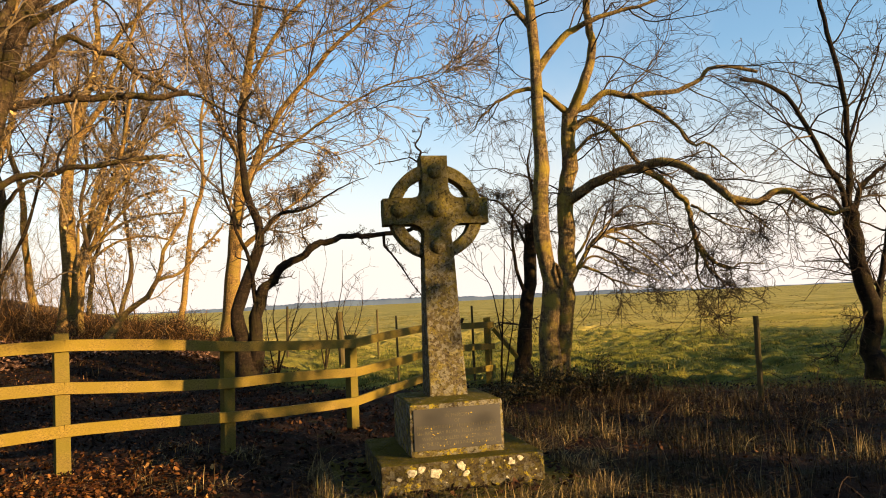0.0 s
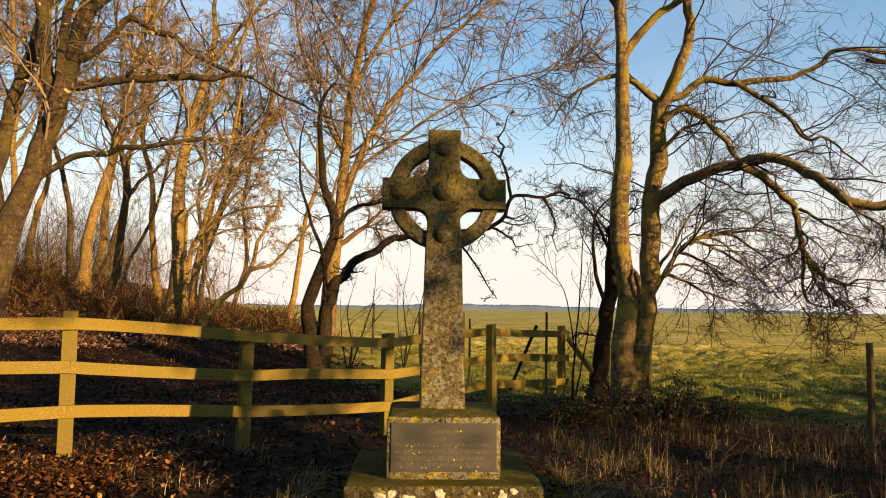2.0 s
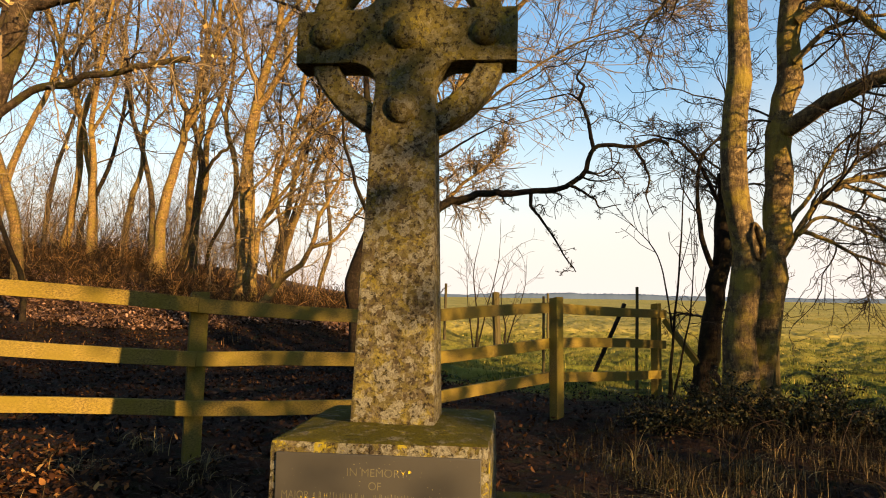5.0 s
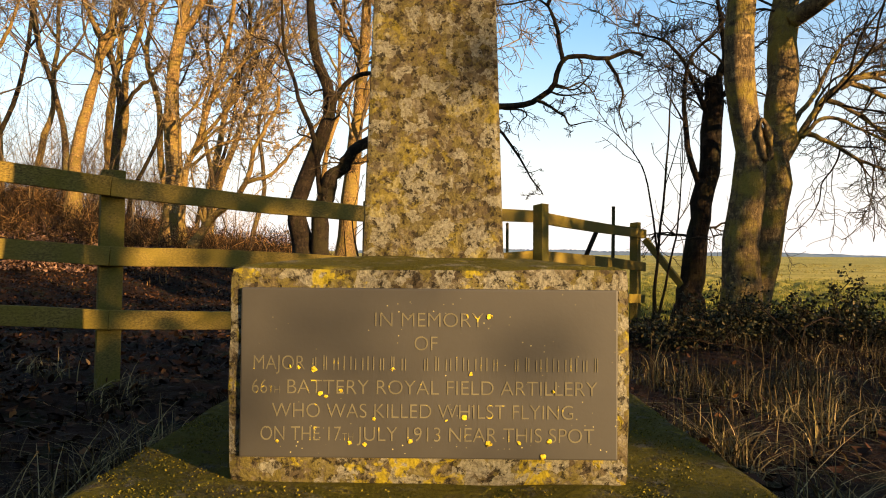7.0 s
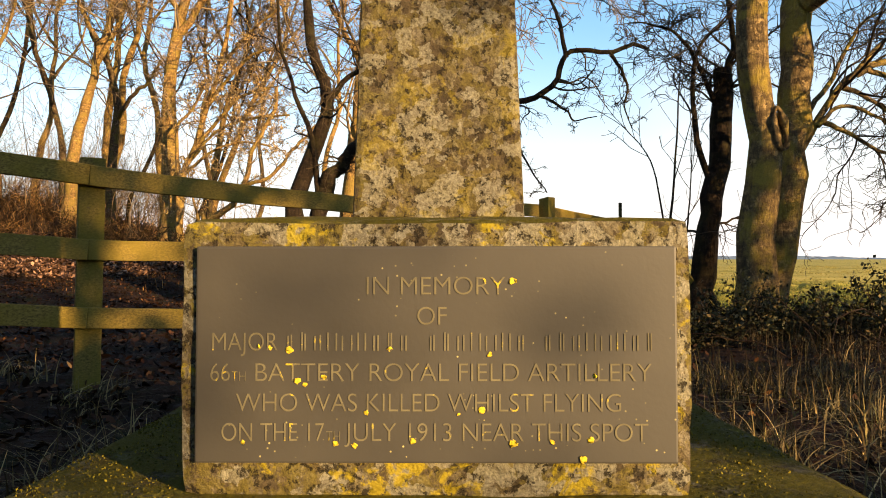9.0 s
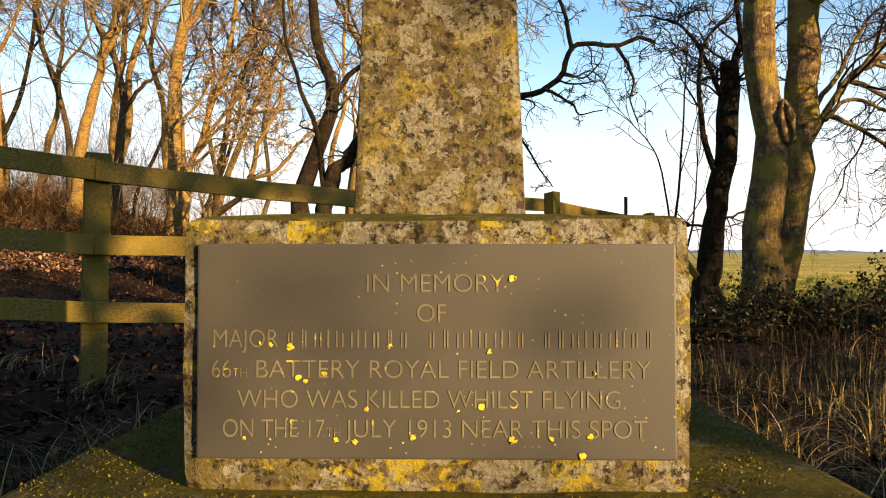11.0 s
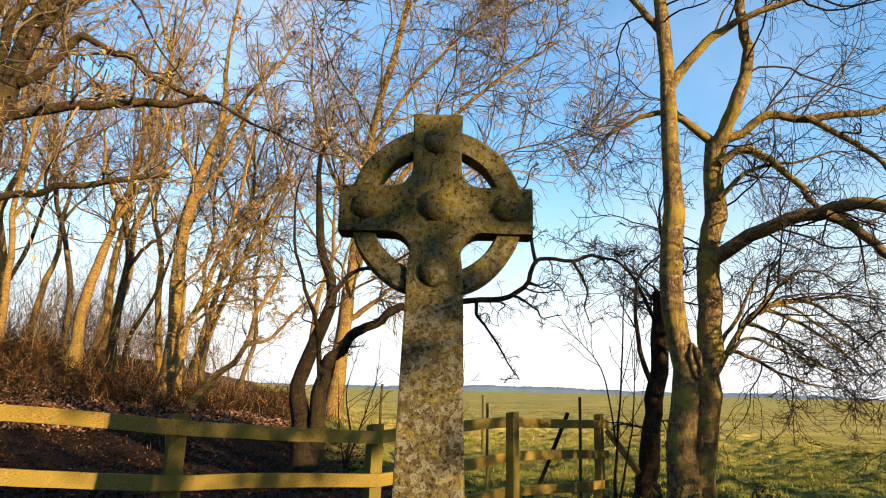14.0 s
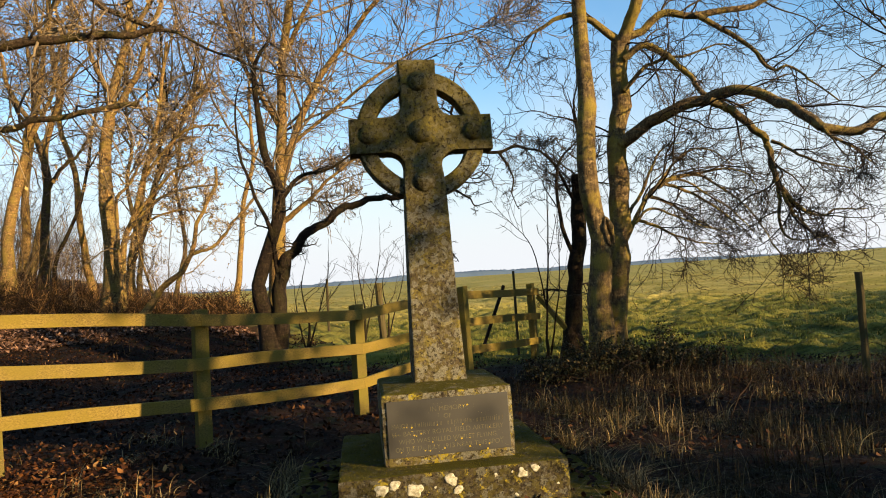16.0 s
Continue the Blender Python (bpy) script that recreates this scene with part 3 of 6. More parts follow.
# ---------------------------------------------------------------- the memorial cross
def build_cross():
    cross = thing("memorial_cross", (0, 0, 0), "weathered stone wheel-head memorial cross with lichen on a stepped base", "memorial")
    # lower step, upper step, pedestal
    for name, lo, hi, bev, lab in (
            ("lower_step", (-0.84, -0.76, -0.12), (0.84, 0.83, 0.07), 0.02, "mossy lower stone step sunk in grass"),
            ("upper_step", (-0.567, -0.507, 0.062), (0.567, 0.57, 0.265), 0.016, "stone step with pale round lichens and mossy top")):
        bm = bmesh.new()
        block(bm, lo, hi, bev, cuts=9, rough=0.006)
        part(name, bm, BASE_STONE, cross, lab, smooth=False)
    bm = bmesh.new()
    block(bm, (-0.338, -0.345, 0.26), (0.338, 0.405, 0.645), 0.022, cuts=9, rough=0.005)
    for v in bm.verts:                      # weathered fall of the top
        if v.co.z > 0.6:
            d = max(abs(v.co.x) / 0.338, abs(v.co.y - 0.03) / 0.375)
            v.co.z -= 0.035 * max(0.0, d - 0.45)
    part("pedestal", bm, PEDESTAL_STONE, cross, "lichen-crusted pedestal block")

    # shaft and head: one outline, thinner towards the top
    def half_depth(z):
        return 0.14 + (0.075 - 0.14) * min(1.0, max(0.0, (z - 0.62) / 1.1))

    def axis_y(z):
        return 0.02 + 0.06 * (z - 0.62) / 1.85

    zc, arm_lo, arm_hi = 2.033, 1.93, 2.136
    right = [(0.146, 0.615), (0.143, 0.66), (0.131, 1.15), (0.12, 1.62), (0.117, 1.76)]
    r = 0.085
    for k in range(7):
        a = radians(180 - 90 * k / 6)
        right.append((0.108 + r + r * math.cos(a), arm_lo - r + r * math.sin(a)))
    right += [(0.3, arm_lo), (0.411, arm_lo), (0.411, zc), (0.411, arm_hi), (0.3, arm_hi)]
    for k in range(7):
        a = radians(270 - 90 * k / 6)
        right.append((0.104 + r + r * math.cos(a), arm_hi + r + r * math.sin(a)))
    right += [(0.106, 2.34), (0.108, 2.47)]
    outline = right + [(-x, z) for x, z in reversed(right)]
    bm = bmesh.new()
    front = [bm.verts.new((x, axis_y(z) - half_depth(z), z)) for x, z in outline]
    back = [bm.verts.new((x, axis_y(z) + half_depth(z), z)) for x, z in outline]
    n = len(outline)
    bm.faces.new(front)
    bm.faces.new(list(reversed(back)))
    for i in range(n):
        bm.faces.new((front[i], back[i], back[(i + 1) % n], front[(i + 1) % n]))
    bmesh.ops.recalc_face_normals(bm, faces=bm.faces[:])
    rim = [e for e in bm.edges if (e.verts[0] in front) == (e.verts[1] in front)]
    bmesh.ops.bevel(bm, geom=rim, offset=0.011, segments=2, profile=0.6, affect="EDGES", clamp_overlap=True)
    bmesh.ops.triangulate(bm, faces=[f for f in bm.faces if len(f.verts) > 4])
    for v in bm.verts:
        v.co += noise.noise_vector(v.co * 11.0) * 0.004
    part("shaft", bm, HEAD_STONE, cross, "tapered shaft with short arms, spotted with lichen")

    bm = bmesh.new()
    N, rows = 72, []
    yc = axis_y(zc)
    sect = [(0.275, -0.045), (0.283, -0.055), (0.362, -0.055), (0.372, -0.045), (0.372, 0.045), (0.362, 0.055), (0.283, 0.055), (0.275, 0.045)]
    for i in range(N):
        a = 2 * math.pi * i / N
        rows.append([bm.verts.new((q * math.cos(a), yc + d, zc + q * math.sin(a))) for q, d in sect])
    for i in range(N):
        for j in range(8):
            bm.faces.new((rows[i][j], rows[i][(j + 1) % 8], rows[(i + 1) % N][(j + 1) % 8], rows[(i + 1) % N][j]))
    bmesh.ops.recalc_face_normals(bm, faces=bm.faces[:])
    for v in bm.verts:
        v.co += noise.noise_vector(v.co * 12.0) * 0.004
    part("wheel_ring", bm, HEAD_STONE, cross)
    for x, z, rad in ((0, 2.05, 0.07), (-0.297, 2.04, 0.056), (0.3, 2.04, 0.056), (0, 2.34, 0.058), (0, 1.76, 0.062)):
        bm = bmesh.new()
        bmesh.ops.create_uvsphere(bm, u_segments=20, v_segments=12, radius=rad)
        for v in bm.verts:
            v.co = Vector((v.co.x + x, v.co.y * 0.72 + axis_y(z) - half_depth(z), v.co.z + z)) + noise.noise_vector(v.co * 25 + Vector((x, 0, z))) * 0.004
        part("boss", bm, HEAD_STONE, cross, "", smooth=True)

    # slate panel with its cut inscription
    bm = bmesh.new()
    block(bm, (-0.313, -0.352, 0.309), (0.313, -0.335, 0.59), 0.003)
    plaque = part("plaque", bm, SLATE, cross, "dark slate panel with worn cut letters")

    def letters(text, x, z, height, width):
        cu = bpy.data.curves.new("inscription", "FONT")
        cu.body, cu.align_x, cu.size, cu.extrude = text, "CENTER", height / 0.72, 0.0002
        cu.offset = -0.0004
        ob = bpy.data.objects.new("inscription", cu)
        scene.collection.objects.link(ob)
        dg = bpy.context.evaluated_depsgraph_get()
        me = bpy.data.meshes.new_from_object(ob.evaluated_get(dg))
        bpy.data.objects.remove(ob)
        co = [v.co.copy() for v in me.vertices]
        wide = max(c.x for c in co) - min(c.x for c in co)
        k = width / wide
        mid = (max(c.x for c in co) + min(c.x for c in co)) / 2
        for v in me.vertices:
            v.co = Vector(((v.co.x - mid) * k + x, -0.3528 - v.co.z, v.co.y + z))
        me.materials.append(LETTERS)
        attach(new("inscription", me), plaque)

    def name_row(x0, x1, count):
        """Worn capitals as plain upright bars of their size."""
        step = (x1 - x0) / count
        for k in range(count):
            for d in (0.2, 0.62):
                bm = bmesh.new()
                x = x0 + step * (k + d + 0.12 * math.sin(k * 5.3 + d * 9))
                block(bm, (x - 0.001, -0.353, 0.4545), (x + 0.001, -0.3518, 0.4545 + cap * (0.86 + 0.14 * math.sin(k * 3.1 + d * 20))), 0.0003)
                part("worn_stroke", bm, LETTERS, plaque)

    cap = 0.0245
    letters("IN MEMORY", 0.0, 0.527, cap, 0.18)
    letters("OF", -0.005, 0.488, cap, 0.038)
    letters("MAJOR", -0.248, 0.4545, cap, 0.085)
    name_row(-0.198, -0.03, 9)
    name_row(-0.013, 0.121, 7)
    name_row(0.137, 0.288, 8)
    letters("66", -0.28, 0.415, cap, 0.025)
    letters("TH", -0.256, 0.415, cap * 0.55, 0.018)
    letters("BATTERY ROYAL FIELD ARTILLERY", 0.0225, 0.415, cap, 0.513)
    letters("WHO WAS KILLED WHILST FLYING", -0.01, 0.376, cap, 0.498)
    letters("ON THE 17", -0.211, 0.338, cap, 0.133)
    letters("TH", -0.133, 0.338, cap * 0.55, 0.018)
    letters("JULY 1913 NEAR THIS SPOT", 0.078, 0.338, cap, 0.392)
    rng = np.random.default_rng(3)
    spots = [(-0.23, 0.46), (-0.215, 0.458), (-0.19, 0.455), (-0.18, 0.415), (-0.17, 0.41), (-0.06, 0.456), (-0.145, 0.42), (0.07, 0.45), (0.1, 0.545),
             (0.205, 0.422), (-0.09, 0.375), (-0.13, 0.335), (-0.105, 0.332), (-0.03, 0.338), (0.06, 0.378), (0.1, 0.335), (0.15, 0.338), (0.2, 0.34), (0.19, 0.315), (-0.25, 0.336), (0.03, 0.372)]
    for x, z in spots:
        bm = bmesh.new()
        bmesh.ops.create_icosphere(bm, subdivisions=2, radius=rng.uniform(0.002, 0.0052))
        o = Vector((x * 3.1, z * 7.7, 0)) * 10
        for v in bm.verts:
            v.co = Vector((v.co.x * 1.1 + x, v.co.y * 0.12 - 0.3528, v.co.z + z)) + noise.noise_vector(v.co * 260 + o) * 0.003
        part("lichen_spot", bm, YELLOW, plaque, "", smooth=True)

    big = ((-0.37, 0.2, 0.026), (-0.3, 0.215, 0.022), (-0.2, 0.19, 0.03), (-0.03, 0.22, 0.026), (0.0, 0.17, 0.017), (0.33, 0.215, 0.022), (0.39, 0.235, 0.015), (-0.45, 0.17, 0.013))
    for k in range(22):
        x, z, rad = big[k] if k < len(big) else (rng.uniform(-0.53, 0.53), rng.uniform(0.11, 0.245), rng.uniform(0.004, 0.01))
        bm = bmesh.new()
        bmesh.ops.create_icosphere(bm, subdivisions=3, radius=rad)
        o = Vector((k * 3.7, z * 9, x * 8))
        for v in bm.verts:
            w = 1 + 0.9 * noise.noise(v.co * (1.1 / rad) + o)
            v.co = Vector((v.co.x * w * 1.1 + x, v.co.y * 0.18 - 0.507, v.co.z * w + z))
        part("lichen_patch", bm, PALE_LICHEN, cross, "round pale lichen crust", smooth=True)


build_cross()


# ---------------------------------------------------------------- timber fence
POSTS = [(-4.36, 0.78), (-3.04, 1.43), (-1.755, 2.1), (-0.455, 2.93), (0.83, 4.31), (2.147, 6.21)]
TOPS = [1.25, 1.235, 1.115, 1.05, 1.155, 1.13]


def build_fence():
    fence = thing("post_and_rail_fence", (0, 0, 0), "weathered three-rail timber fence greened with algae", "fence")
    face = []
    for i, ((x, y), top) in enumerate(zip(POSTS, TOPS)):
        a = Vector(POSTS[max(0, i - 1)])
        b = Vector(POSTS[min(len(POSTS) - 1, i + 1)])
        turn = math.atan2((b - a).y, (b - a).x)
        bm = bmesh.new()
        block(bm, (-0.058, -0.045, -0.25), (0.058, 0.045, top), 0.006, cuts=2, rough=0.003)
        for v in bm.verts:
            if v.co.z > top - 0.03:
                v.co.z -= (v.co.y + 0.045) * 0.15
        m = Matrix.Translation((x, y, 0)) @ Matrix.Rotation(turn + radians((-2, 1, 2, -1, 2, 0)[i]), 4, "Z") @ Matrix.Rotation(radians((0.5, -1, 0.6, 0.4, -0.8, 0.5)[i]), 4, "Y")
        bm.transform(m)
        part("fence_post", bm, POST_WOOD, fence)
        side = -1 if i != 4 else 1
        out = Vector((math.sin(turn), -math.cos(turn), 0)) * (0.066 * -side if i == 4 else 0.066)
        face.append(Vector((x, y, 0)) + out)
    heights = [(1.12, 0.76, 0.41), (1.13, 0.77, 0.41), (1.02, 0.66, 0.33), (0.945, 0.615, 0.285), (1.05, 0.71, 0.38), (1.0, 0.63, 0.27)]
    for i in range(len(POSTS) - 1):
        for k in range(3):
            a = face[i] + Vector((0, 0, heights[i][k]))
            b = face[i + 1] + Vector((0, 0, heights[i + 1][k]))
            d = b - a
            ext = 0.0 if i < 4 else 0.1
            L = d.length
            bm = bmesh.new()
            block(bm, (-0.004, -0.019, -0.05), (L - 0.004 + ext, 0.019, 0.05), 0.004)
            bmesh.ops.subdivide_edges(bm, edges=[e for e in bm.edges if e.calc_length() > 0.6], cuts=8)
            for v in bm.verts:
                v.co.z += 0.012 * math.sin(v.co.x / L * math.pi) * (1 if (i + k) % 2 else -0.6) + noise.noise(Vector((v.co.x * 3, i * 7.0, k * 5.0))) * 0.004
                v.co.y += 0.01 * math.sin(v.co.x / L * math.pi * 1.5 + k)
            q = d.to_track_quat("X", "Z").to_matrix().to_4x4()
            bm.transform(Matrix.Translation(a) @ q)
            part("rail", bm, RAIL_WOOD, fence)
    # raking strut at the end post
    bm = bmesh.new()
    a, b = Vector((2.24, 6.14, 0.93)), Vector((2.72, 5.75, 0.18))
    block(bm, (0, -0.03, -0.035), ((b - a).length, 0.03, 0.035), 0.004)
    bm.transform(Matrix.Translation(a) @ (b - a).to_track_quat("X", "Z").to_matrix().to_4x4())
    part("strut", bm, POST_WOOD, fence)


build_fence()


def stake(name, x, y, top, r, lean, label, material=None):
    """A round or split fence stake."""
    bm = bmesh.new()
    bmesh.ops.create_cone(bm, cap_ends=True, segments=9, radius1=r, radius2=r * 0.92, depth=top + 0.3)
    bmesh.ops.subdivide_edges(bm, edges=[e for e in bm.edges if e.calc_length() > top * 0.5], cuts=5)
    for v in bm.verts:
        v.co.z += (top + 0.3) / 2 - 0.3
        v.co += noise.noise_vector(v.co * 6 + Vector((x, y, 0))) * r * 0.25
    g = float(terrain(x, y))
    bm.transform(Matrix.Translation((x, y, g)) @ Matrix.Rotation(radians(lean[0]), 4, "X") @ Matrix.Rotation(radians(lean[1]), 4, "Y"))
    ob = part(name, bm, material or OLD_WOOD)
    return tagged(ob, label, "fence post", "stakes of the field fence")


stake("fence_stake", 4.33, 2.17, 1.0, 0.035, (0, 1), "slim dark wooden stake of the field fence in rough grass")
stake("fence_stake", 3.28, 5.5, 1.07, 0.055, (0, 0), "weathered wooden stake of the field fence behind the ash tree")
stake("fence_stake", 1.98, 6.57, 1.3, 0.022, (0, 0.5), "thin upright iron-grey stake behind the end of the timber fence")
stake("fence_stake", 0.87, 8.06, 1.27, 0.022, (0, 0), "thin grey stake standing in the pasture edge")
stake("fence_stake", 1.23, 14.0, 1.35, 0.03, (0, 0), "thin grey stake far along the field fence")
stake("fence_stake", -1.23, 14.0, 1.35, 0.035, (0, 1), "pale weathered stake far along the field fence")
stake("fence_stake", 0.09, 12.0, 1.4, 0.085, (0, -2), "stout dark stake beyond the timber fence")
bm = bmesh.new()
a, b = Vector((1.86, 6.75, 1.12)), Vector((1.38, 6.5, 0.1))
bmesh.ops.create_cone(bm, cap_ends=True, segments=8, radius1=0.028, radius2=0.026, depth=(b - a).length)
bm.transform(Matrix.Translation((a + b) / 2) @ (b - a).to_track_quat("Z", "Y").to_matrix().to_4x4())
tagged(part("leaning_pole", bm, BARK_DARK), "dark pole leaning slantwise behind the timber fence", "pole")


# ---------------------------------------------------------------- trees
def make_tree(name, at, limbs, levels, seed, bark, twig, label, group="", leaves=0, leaf_size=0.05, sides=9, crown_u0=0.3):
    """A bare tree. limbs: (points, radius at foot, radius at tip). levels: arguments of sprout, one dict a level."""
    rng = np.random.default_rng(seed)
    tree = thing(name, at, label, "tree", group)
    lines, rads = [], []
    for i, (pts, r0, r1) in enumerate(limbs):
        n, r1 = 22, r1 * (0.4 if r1 < 0.025 else 1.0)
        p = smooth_line(pts, n)
        fac = np.linspace(0, 1, n)
        r = r0 + (r1 - r0) * fac ** 0.8
        if i == 0 and pts[0][2] < 1.0 + at[2]:
            r = r * (1 + 0.55 * np.exp(-(p[:, 2] - p[0, 2]) / 0.28))
        wob = rng.normal(0, 1, (n, 3))
        p[2:-1] += (0.6 * wob[2:-1] + 0.2 * wob[1:-2] + 0.2 * wob[3:]) * min(0.035, r0 * 0.3)
        lines.append(p)
        rads.append(r)
        v, f = tubes(p[None], r[None], sides if r0 > 0.06 else 7)
        jit = np.array([noise.noise_vector(Vector(q) * 4.0) for q in v]) * (r0 * 0.18)
        mesh_part("trunk" if i == 0 or r0 > 0.11 else "limb", v + jit, f, bark, tree, smooth=True)
    pts, rad = np.array(lines), np.array(rads)
    vs, fs, off = [], [], 0
    for li, lv in enumerate(levels):
        lv = dict(lv)
        sd = lv.pop("sides", 3)
        if li == 0:
            low = lv.get("u0", crown_u0)
            lv["u0"] = np.array([[crown_u0 if r[0] > 0.1 else low] for r in rad])
        pts, rad = sprout(rng, pts, rad, **lv)
        keep = pts[:, :, 2].min(1) > at[2] + 0.25
        pts, rad = pts[keep], rad[keep]
        v, f = tubes(pts, rad, sd)
        vs.append(v)
        fs.append(f + off)
        off += len(v)
    mesh_part("crown", np.concatenate(vs), np.concatenate(fs), twig, tree, "fine bare twigs")
    if leaves:
        pick = rng.integers(0, len(pts), leaves)
        u = rng.uniform(0.2, 1.0, leaves)
        k = pts.shape[1] - 1
        j = np.minimum((u * k).astype(int), k - 1)
        t = (u * k - j)[:, None]
        s = pts[pick, j] * (1 - t) + pts[pick, j + 1] * t
        v, f = leaves_on(rng, s, leaf_size)
        mesh_part("foliage", v, f, HELD_LEAVES, tree, "withered brown leaves")
    return tree


HERO = [dict(count=10, n=13, length=0.42, spread=52, rise=0.01, wander=0.22, thick=0.42, sides=5, least=0.005, cap=0.017, u0=0.12),
        dict(count=10, n=8, length=0.42, spread=52, rise=-0.01, wander=0.3, thick=0.55, sides=4, least=0.0035, u0=0.1),
        dict(count=10, n=4, length=0.4, spread=50, rise=0.0, wander=0.36, thick=0.6, sides=3, least=0.0024, u0=0.1)]


def farther(pts, k):
    """The same line of branches k times as far from the cross's viewing side."""
    return [(-0.06 + (x + 0.06) * k, -3.135 + (y + 3.135) * k, 1.281 + (z - 1.281) * k) for x, y, z in pts]


def bough(y0, y1, r0, r1, *xz):
    """A limb in an upright plane: its places across and up, its depth that runs from y0 to y1, its radius at foot and tip."""
    n = len(xz) - 1
    return [(x, y0 + (y1 - y0) * k / n, z) for k, (x, z) in enumerate(xz)], r0, r1


# twin-stemmed ash beside the cross
ASH = 1.18
ash_stems = [
    (farther([(2.15, 3.3, 0.1), (2.17, 3.25, 0.69), (2.21, 3.2, 1.5), (2.17, 3.2, 2.1), (2.17, 3.2, 2.84), (2.19, 3.2, 3.4), (2.18, 3.2, 4.42), (2.13, 3.2, 5.18), (2.02, 3.2, 6.0), (1.95, 3.3, 7.4)], ASH), 0.172, 0.050),
    (farther([(2.33, 3.5, 0.1), (2.39, 3.47, 0.88), (2.5, 3.48, 1.53), (2.58, 3.5, 2.05), (2.62, 3.55, 2.59), (2.68, 3.55, 3.16), (2.74, 3.5, 3.79)], ASH), 0.158, 0.112)]
ash_top = [
    (farther([(2.15, 3.2, 4.85), (1.85, 3.2, 5.2), (1.4, 3.2, 5.55), (0.9, 3.2, 6.3)], ASH), 0.056, 0.017),
    (farther([(2.2, 3.2, 4.25), (2.55, 3.1, 4.69), (2.79, 2.9, 4.8), (3.25, 2.7, 4.91), (3.57, 2.5, 4.97), (4.3, 2.2, 5.2)], ASH), 0.067, 0.022),
    (farther([(2.74, 3.5, 3.79), (2.43, 3.5, 4.05), (2.26, 3.6, 4.17), (1.99, 3.7, 4.12), (1.68, 3.8, 3.93), (1.45, 3.9, 3.62)], ASH), 0.062, 0.017),
    (farther([(2.74, 3.5, 3.75), (2.86, 3.3, 4.11), (2.99, 3.2, 4.63), (2.91, 3.1, 5.14), (2.96, 3.0, 5.73), (3.1, 2.9, 7.2)], ASH), 0.095, 0.034)]
ash_upper = [
    bough(4.65, 3.9, 0.06, 0.026, (3.27, 4.28), (3.5, 4.35), (3.71, 4.5), (3.85, 4.54), (4.14, 4.46), (4.41, 4.47), (4.78, 4.47), (5.08, 4.6), (5.27, 4.72), (5.32, 4.82), (5.7, 4.84), (6.08, 4.74)),
    bough(4.3, 3.7, 0.04, 0.022, (4.12, 4.46), (4.38, 4.25), (4.6, 4.07), (4.73, 3.94), (4.83, 3.7), (4.93, 3.57), (5.04, 3.62), (5.19, 3.48), (5.29, 3.34), (5.56, 3.08)),
    bough(4.6, 4.0, 0.05, 0.03, (3.24, 3.99), (3.4, 4.09), (3.56, 4.09), (3.67, 3.96), (3.78, 3.81), (3.91, 3.61), (3.98, 3.41), (4.1, 3.23)),
    bough(4.6, 4.1, 0.036, 0.018, (3.2, 3.56), (3.38, 3.75), (3.54, 3.87), (3.73, 3.9), (3.99, 3.91), (4.25, 4.0), (4.5, 3.95))]
# the long sweeping bough and the one that drops from it
ash_sweep = [
    bough(4.65, 2.7, 0.084, 0.052, (3.12, 2.86), (3.39, 3.05), (3.63, 3.14), (3.88, 3.21), (4.08, 3.23), (4.29, 3.16), (4.37, 2.97), (4.42, 2.8), (4.53, 2.55)),
    bough(2.7, 2.0, 0.055, 0.027, (4.53, 2.55), (4.82, 2.48), (5.04, 2.6), (5.18, 2.54), (5.38, 2.38), (5.56, 2.25), (5.7, 2.28)),
    bough(2.7, 2.5, 0.028, 0.02, (4.5, 2.58), (4.57, 2.44), (4.75, 2.3), (4.93, 2.1)),
    bough(3.75, 3.4, 0.055, 0.034, (3.9, 3.16), (4.08, 3.05), (4.24, 2.89), (4.39, 2.71), (4.46, 2.59), (4.45, 2.38), (4.45, 2.19), (4.47, 2.02)),
    bough(3.4, 3.2, 0.032, 0.018, (4.47, 2.03), (4.58, 1.85), (4.7, 1.72), (4.87, 1.67), (5.01, 1.73), (5.34, 1.71)),
    bough(3.4, 3.3, 0.028, 0.018, (4.47, 2.05), (4.52, 1.82), (4.62, 1.63), (4.76, 1.46), (4.8, 1.31)),
    bough(3.42, 3.5, 0.028, 0.018, (4.43, 2.2), (4.45, 1.92), (4.44, 1.67), (4.52, 1.47), (4.72, 1.41), (5.07, 1.44)),
    bough(3.45, 3.0, 0.024, 0.018, (4.44, 2.58), (4.53, 2.48), (4.68, 2.34), (4.89, 2.22), (5.09, 2.14))]
